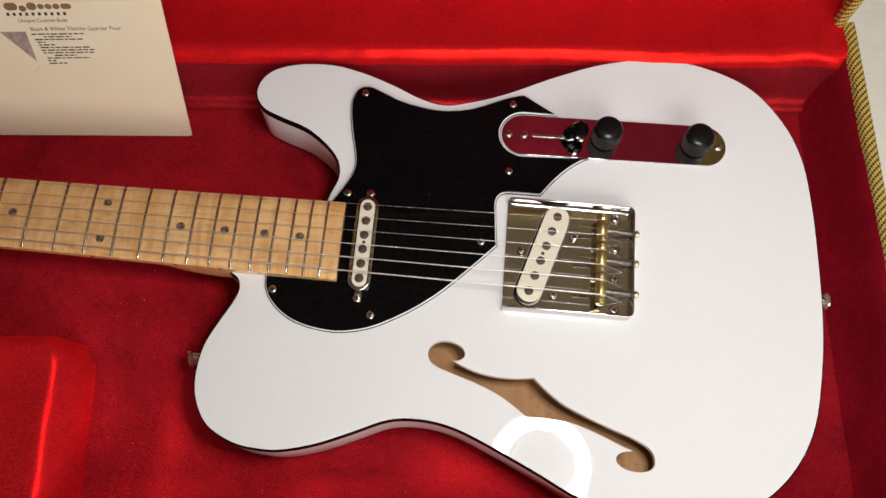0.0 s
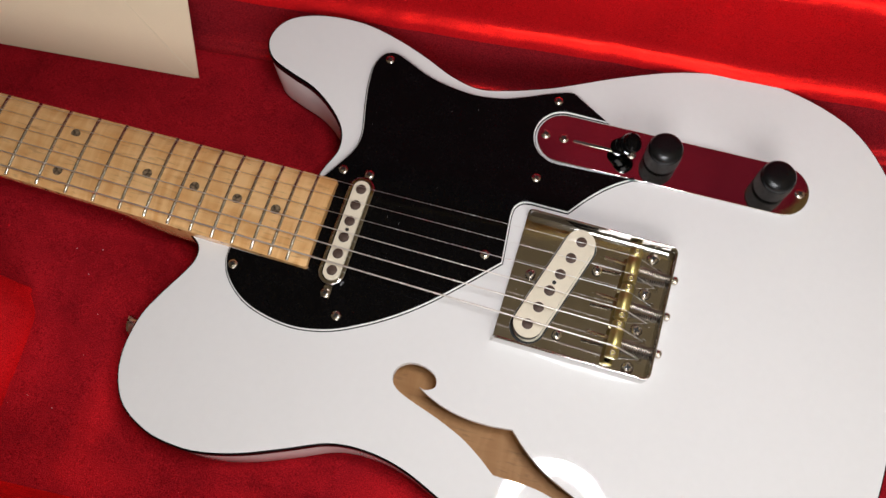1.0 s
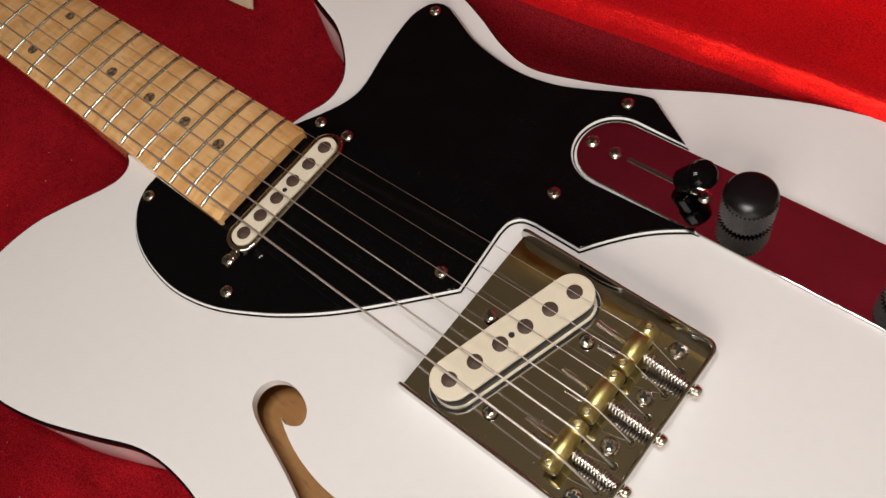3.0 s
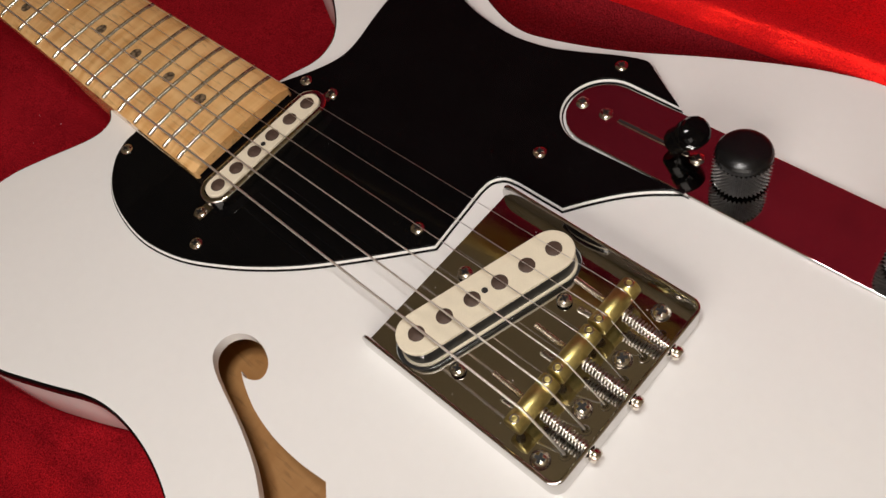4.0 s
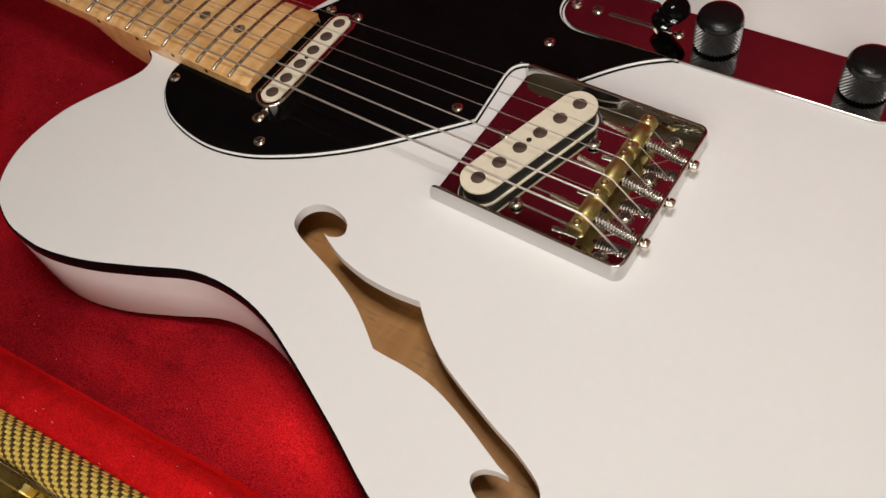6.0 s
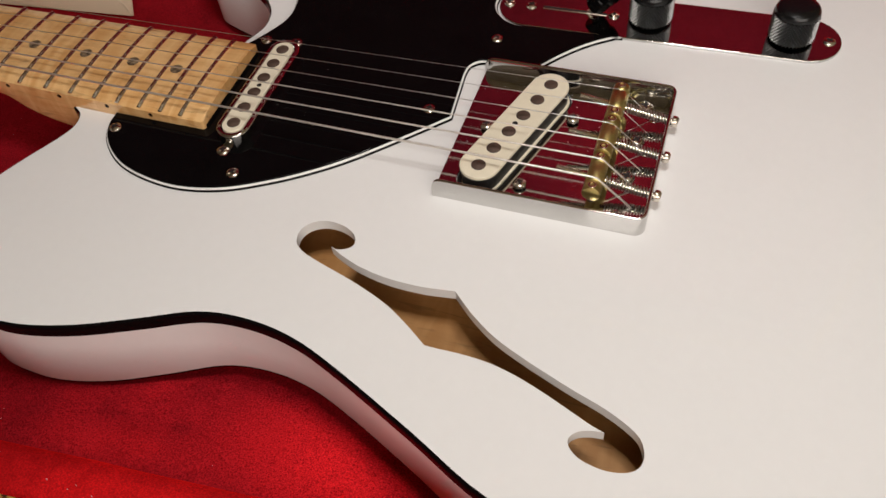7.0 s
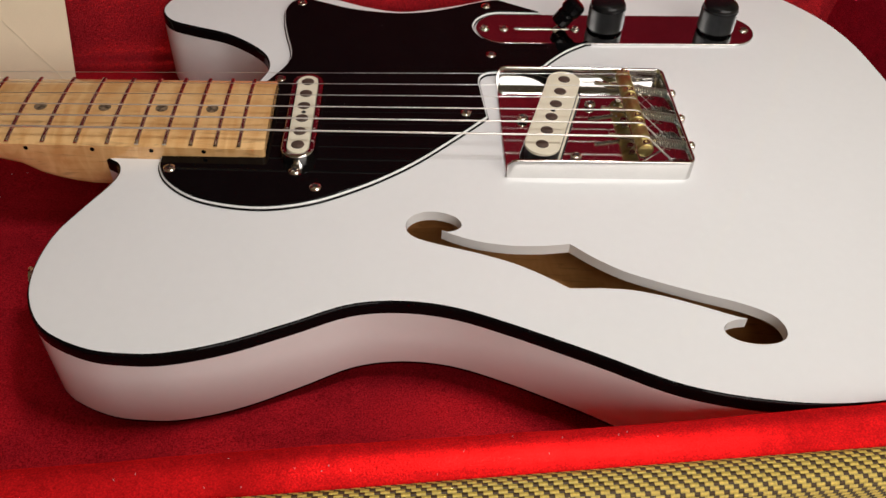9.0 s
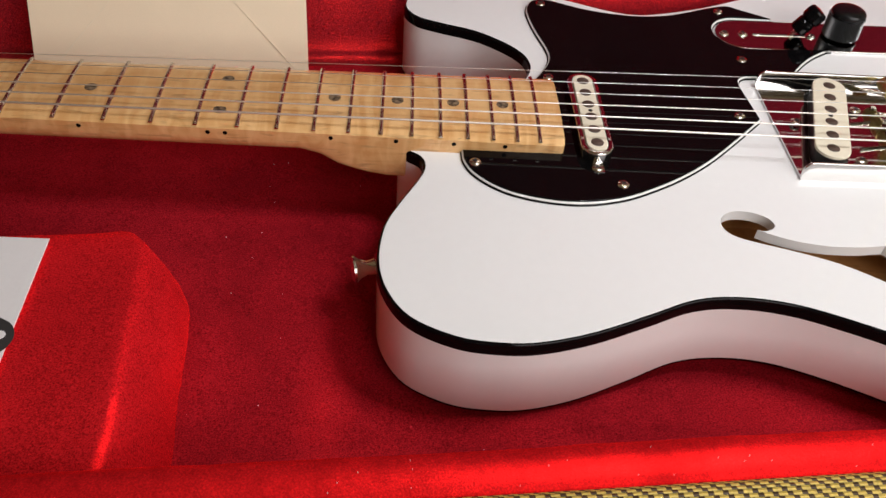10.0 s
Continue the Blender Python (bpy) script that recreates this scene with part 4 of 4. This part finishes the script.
# saddles with their screws and springs
grub = finish(lathe([(0.0017, -0.0085), (0.0017, 0.0003), (0.0015, 0.0005), (0.0010, 0.0005), (0.0009, -0.0012), (0, -0.0012)], 12), "height_screw", NICKEL)
for i, y in enumerate((0.0240, 0.0022, -0.0198)):
    bm = lathe([(0.0030, -0.01045), (0.0037, -0.0100), (0.0038, -0.0090), (0.0038, -0.0058), (0.0035, -0.0053), (0.0038, -0.0048), (0.0038, 0.0048), (0.0035, 0.0053), (0.0038, 0.0058), (0.0038, 0.0090), (0.0037, 0.0100), (0.0030, 0.01045)], 22, m=pose(SADDLE_X, y, STR_Z - 0.0038, 90, 0, 0))
    saddle = part("saddle", bm, BRASS, bridge_u, "worn brass barrel saddle", 40)
    for dy in (-0.0083, 0.0083):
        d = new("height_screw", grub)
        d.parent = saddle
        d.matrix_local = pose(SADDLE_X, y + dy, STR_Z - 0.0002)
    zz, slope = TOP + 0.0104, 9.0
    thread = [(0.0012 if k % 2 else 0.0010, -0.0165 + 0.0004 * k) for k in range(33)]
    bm = lathe([(0.0, -0.0166)] + thread + [(0.0012, -0.003), (0.0012, 0.0238), (0.0023, 0.0239), (0.0026, 0.0245), (0.0026, 0.0258), (0.0020, 0.0266), (0.0008, 0.0266), (0.0008, 0.0260), (0, 0.0260)], 12, m=pose(SADDLE_X, y, zz, 0, 90 + slope, 0))
    part("length_screw", bm, NICKEL, saddle, "nickel length-adjusting screw", 50)
    turns, per, drop = 15, 12, math.tan(radians(slope))
    coil = []
    for k in range(turns * per + 1):
        x = 0.0042 + 0.0186 * k / (turns * per)
        coil.append((SADDLE_X + x, y + 0.0020 * math.cos(2 * math.pi * k / per), zz - drop * x + 0.0020 * math.sin(2 * math.pi * k / per)))
    part("spring", tube(coil, 0.00032, 6), SPRING, saddle, "coil spring")

# bridge pickup, leaning across the strings
part("pickup_opening", slab(stadium(PX, PY, 0.0758, 0.0200, 90 - PA), TOP - 0.0002, TOP + 0.0005), DARK, base, "dark opening under the pickup", smooth=0)
bp_ = part("bridge_pickup", slab(stadium(PX + 0.0006, PY - 0.0002, 0.0726, 0.0172, 90 - PA), TOP + 0.0008, TOP + 0.0017, 0.0003), BOBBIN, bridge_u, "single-coil bridge pickup with cream top and black coil", 50)
part("coil", slab(stadium(PX, PY, 0.0712, 0.0164, 90 - PA), TOP + 0.0017, TOP + 0.0090), BLACK_COIL, bp_, "black tape-wrapped coil", 50)
bob = part("bobbin", slab(stadium(PX, PY, 0.0725, 0.0170, 90 - PA), TOP + 0.0090, TOP + 0.0104, 0.0003), BOBBIN, bp_, "cream fibre bobbin top", 50)
rot = Matrix.Rotation(radians(-PA), 2)
for i in range(6):
    q = Vector((PX, PY)) + rot @ Vector((0, 0.0287 - 0.01149 * i))
    d = new("pole_piece", pole)
    d.parent = bob
    d.matrix_local = pose(q.x, q.y, TOP + 0.0104)
d = part("eyelet", lathe([(0.0012, 0), (0.0012, 0.0002), (0, 0.0002)], 12), DARK, bob)
d.matrix_local = pose(PX - 0.0004, PY - 0.0002, TOP + 0.0104)
for x, y, t in ((0.1022, 0.0062, 10), (0.1382, 0.0190, 60), (0.1254, -0.0240, 30)):
    screw(x, y, TOP + 0.0030, bp_, t)

# strings
GAUGE = (0.00025, 0.00031, 0.00041, 0.00060, 0.00081, 0.00102)
for i, g in enumerate(GAUGE):
    ys, yn = string_y(i, SADDLE_X), string_y(i, -0.5)
    pts = [(-0.56 - 0.02 * (5 - i), yn * 1.05, 0.0478), (-0.5015, yn, BOARD + 0.0023)]
    pts += [(-0.5 + (SADDLE_X + 0.5) * s / 12, yn + (ys - yn) * s / 12, BOARD + 0.0023 + (STR_Z + g / 2 - BOARD - 0.0023) * s / 12) for s in range(1, 12)]
    pts += [(SADDLE_X - 0.001, ys, STR_Z + g / 2), (SADDLE_X + 0.0012, ys, STR_Z + g / 2 - 0.0004), (SADDLE_X + 0.0035, ys, STR_Z - 0.0022), (0.1715, ys, TOP + 0.0022), (0.1722, ys, TOP + 0.0010)]
    part("string", tube(pts, g / 2, 8), STRING if i > 2 else PLAIN, guitar, "wound steel string" if i > 2 else "plain steel string", 60)

# strap buttons
bm = lathe([(0.0065, 0), (0.0068, 0.0012), (0.0040, 0.0030), (0.0034, 0.0065), (0.0050, 0.0100), (0.0066, 0.0118), (0.0066, 0.0128), (0.0040, 0.0136), (0, 0.0137)], 24)
pin = part("strap_button", bm, NICKEL, guitar, "flared nickel strap button")
pin.matrix_local = pose(-0.1068, -0.0815, 0.0225, 0, -90, 14)
again(pin, pose(0.3112, -0.004, 0.0225, 0, 90, 0), guitar)


# ---- papers ----
EW = 0.158
EX = Matrix.Rotation(radians(4.9), 3, "Z") @ Vector((1, 0, 0))
EV = Vector((-0.0693, 0.4585, 0.886))
EV = (EV - EX * EV.dot(EX)).normalized()
EN = EX.cross(EV)
E0 = Vector((-0.157, 0.097, 0.0015)) - EX * EW - EV * 0.0035
env_m = Matrix(((EX.x, EV.x, EN.x, E0.x), (EX.y, EV.y, EN.y, E0.y), (EX.z, EV.z, EN.z, E0.z), (0, 0, 0, 1)))
envelope = thing("envelope", "open cream paper envelope leaning against the back of the case", "envelope", m=env_m)
part("back_panel", slab(turned_left(mm([(0, 0), (158, 0), (158, 117), (0, 117)])), -0.0006, 0.0), PAPER, envelope, smooth=0)
part("side_flap", slab(turned_left(mm([(158, 0), (103, 63.5), (126, 94), (142, 117), (158, 117)])), 0.0007, 0.0008, 0.00005), PAPER, envelope, smooth=0)
part("side_flap", slab(turned_left(mm([(0, 0), (60, 63.8), (38, 91), (16, 117), (0, 117)])), 0.0007, 0.0008, 0.00005), PAPER, envelope, smooth=0)
part("bottom_flap", slab(turned_left(mm([(1.5, 0), (156.5, 0), (104, 61.5), (101, 63.2), (62, 63.6), (58, 61.5)])), 0.0009, 0.0010, 0.00005), PAPER, envelope, smooth=0)
part("flap_seam", tube([(0.1572, 0.001, 0.0010), (0.130, 0.0322, 0.0011), (0.104, 0.0618, 0.0010)], 0.00022), CARD, envelope)
certificate = thing("certificate", "printed ivory card with a photo, tucked in the envelope", "certificate", m=env_m @ pose(0.003, 0.0035, 0, 0, 0, 1.3))
part("card", slab(turned_left(mm([(4, 1), (150, 1), (150, 108), (4, 108)])), 0.0002, 0.0006), CARD, certificate, smooth=0)
part("photo", slab(turned_left(mm([(14, 52), (56.6, 52), (56.6, 85.2), (14, 85.2)])), 0.0005, 0.00068), PHOTO, certificate, "dim printed photo", smooth=0)


def words(text, x, y, size, mat):
    data = bpy.data.curves.new("words", "FONT")
    data.body, data.size, data.extrude = text, size, 0.00002
    data.materials.append(mat)
    ob = new("words", data)
    ob.parent = certificate
    ob.matrix_local = pose(x, y, 0.00066)
    return ob


words("Unique Custom Built", 0.0545, 0.0925, 0.0040, INK)
words("Black & White Thinline Quarter Pound", 0.0605, 0.0858, 0.0042, INK)
# unreadable lines of small print, and the emblem as plain shapes
for r, (x0, x1) in enumerate(((60, 97), (68, 88), (61, 95), (62, 68), (62.5, 74), (63, 98), (63, 101), (63.5, 100), (71, 87), (65, 96), (65, 71), (65, 78))):
    y = 82.6 - 2.15 * r
    x = x0
    k = 0
    while x < x1:
        w = (3.4, 5.2, 2.2, 4.4, 6.0, 2.8)[(r * 2 + k) % 6]
        w = min(w, x1 - x)
        part("print_bar", slab(turned_left(mm([(x, y), (x + w, y), (x + w, y + 0.95), (x, y + 0.95)])), 0.0006, 0.00068), INK, certificate, smooth=0)
        x += w + 1.0
        k += 1
for i in range(10):
    x = 48 + 4.4 * i
    part("emblem_bar", slab(turned_left(mm([(x, 97.6), (x + 1.9, 97.6), (x + 1.9, 99.9), (x, 99.9)])), 0.0006, 0.00068), INK, certificate, smooth=0)
for i, (w, h, dy) in enumerate(((9.5, 6.5, 0), (5.2, 6.0, -1.6), (7.0, 6.4, 0), (4.6, 4.6, -0.3), (5.0, 4.6, -0.3), (5.0, 4.6, -0.3), (7.6, 4.6, -0.3))):
    x = 48 + sum((9.5, 5.2, 7.0, 4.6, 5.0, 5.0, 7.6)[:i]) + 0.5 * i
    part("emblem_shape", slab(stadium((x + w / 2) / 1000, (104.6 + dy) / 1000, w / 1000, min(h, w) / 1000 * 0.9, 0, 6), 0.0006, 0.00068), INK_BROWN, certificate, smooth=0)
leaflet = thing("leaflet", "small white printed card lying on the accessory box", "card", m=pose(-0.244, -0.090, 0.0404, 0, 0, 1.0))
part("sheet", slab(turned_left(mm([(-85, -88), (1.5, -88), (0, 0), (-85, 2)])), 0, 0.0006, 0.0002), WHITE_CARD, leaflet, smooth=0)
part("emblem", slab(stadium(-0.012, -0.051, 0.030, 0.019, -25), 0.0006, 0.0008), INK, leaflet, "black printed emblem", smooth=0)
part("emblem_stripe", slab(stadium(-0.010, -0.0505, 0.019, 0.004, -12), 0.0008, 0.0009), WHITE_CARD, leaflet, smooth=0)

# lint on the plush, dust on the metal, and pale specks as glints on the padding
rnd = random.Random(4)
bm = bmesh.new()
for i in range(44):
    if i < 20:
        x, y, z = rnd.uniform(-0.19, -0.115), rnd.uniform(-0.16, 0.03), 0.0015
        if i > 13:
            x, y = rnd.uniform(-0.10, 0.12), rnd.uniform(-0.175, -0.155)
    else:
        x, y, z = rnd.uniform(0.094, 0.165), rnd.uniform(-0.034, 0.036), TOP + 0.0017
    r, a = rnd.uniform(0.00009, 0.00020), rnd.uniform(0, 6.28)
    lathe([(r, 0), (r * 0.7, r * 0.6), (0, r * 0.8)], 5, bm, Matrix.Translation((x, y, z)) @ Matrix.Rotation(a, 4, "Z") @ Matrix.Diagonal((rnd.uniform(1, 2.5), 1, 1, 1)))
# sparkle of the front padding's pile tips, modelled as tiny pale specks
for i in range(24):
    a = case.matrix_world @ Vector((rnd.uniform(-0.16, 0.12), V0 + rnd.uniform(0.004, 0.017), 0.0522))
    r = rnd.uniform(0.00006, 0.00012)
    lathe([(r, -0.0008), (r * 0.8, r * 0.5), (0, r * 0.8)], 5, bm, Matrix.Translation(a))
for i in range(34):
    if i < 14:
        x, y = 0.012 + abs(rnd.gauss(0, 0.010)), rnd.gauss(0.004, 0.018)
    else:
        x, y = rnd.uniform(-0.03, 0.06), rnd.uniform(-0.03, 0.10)
        if y < x - 0.03:
            continue
    r = rnd.uniform(0.00005, 0.00010)
    lathe([(r, 0), (0, r * 0.5)], 4, bm, Matrix.Translation((x, y, TOP + 0.00262)))
tagged(new("lint", finish(bm, "lint", WHITE_CARD)), "pale specks of lint and dust, and painted glints on the padding", "lint", kind="stuff")
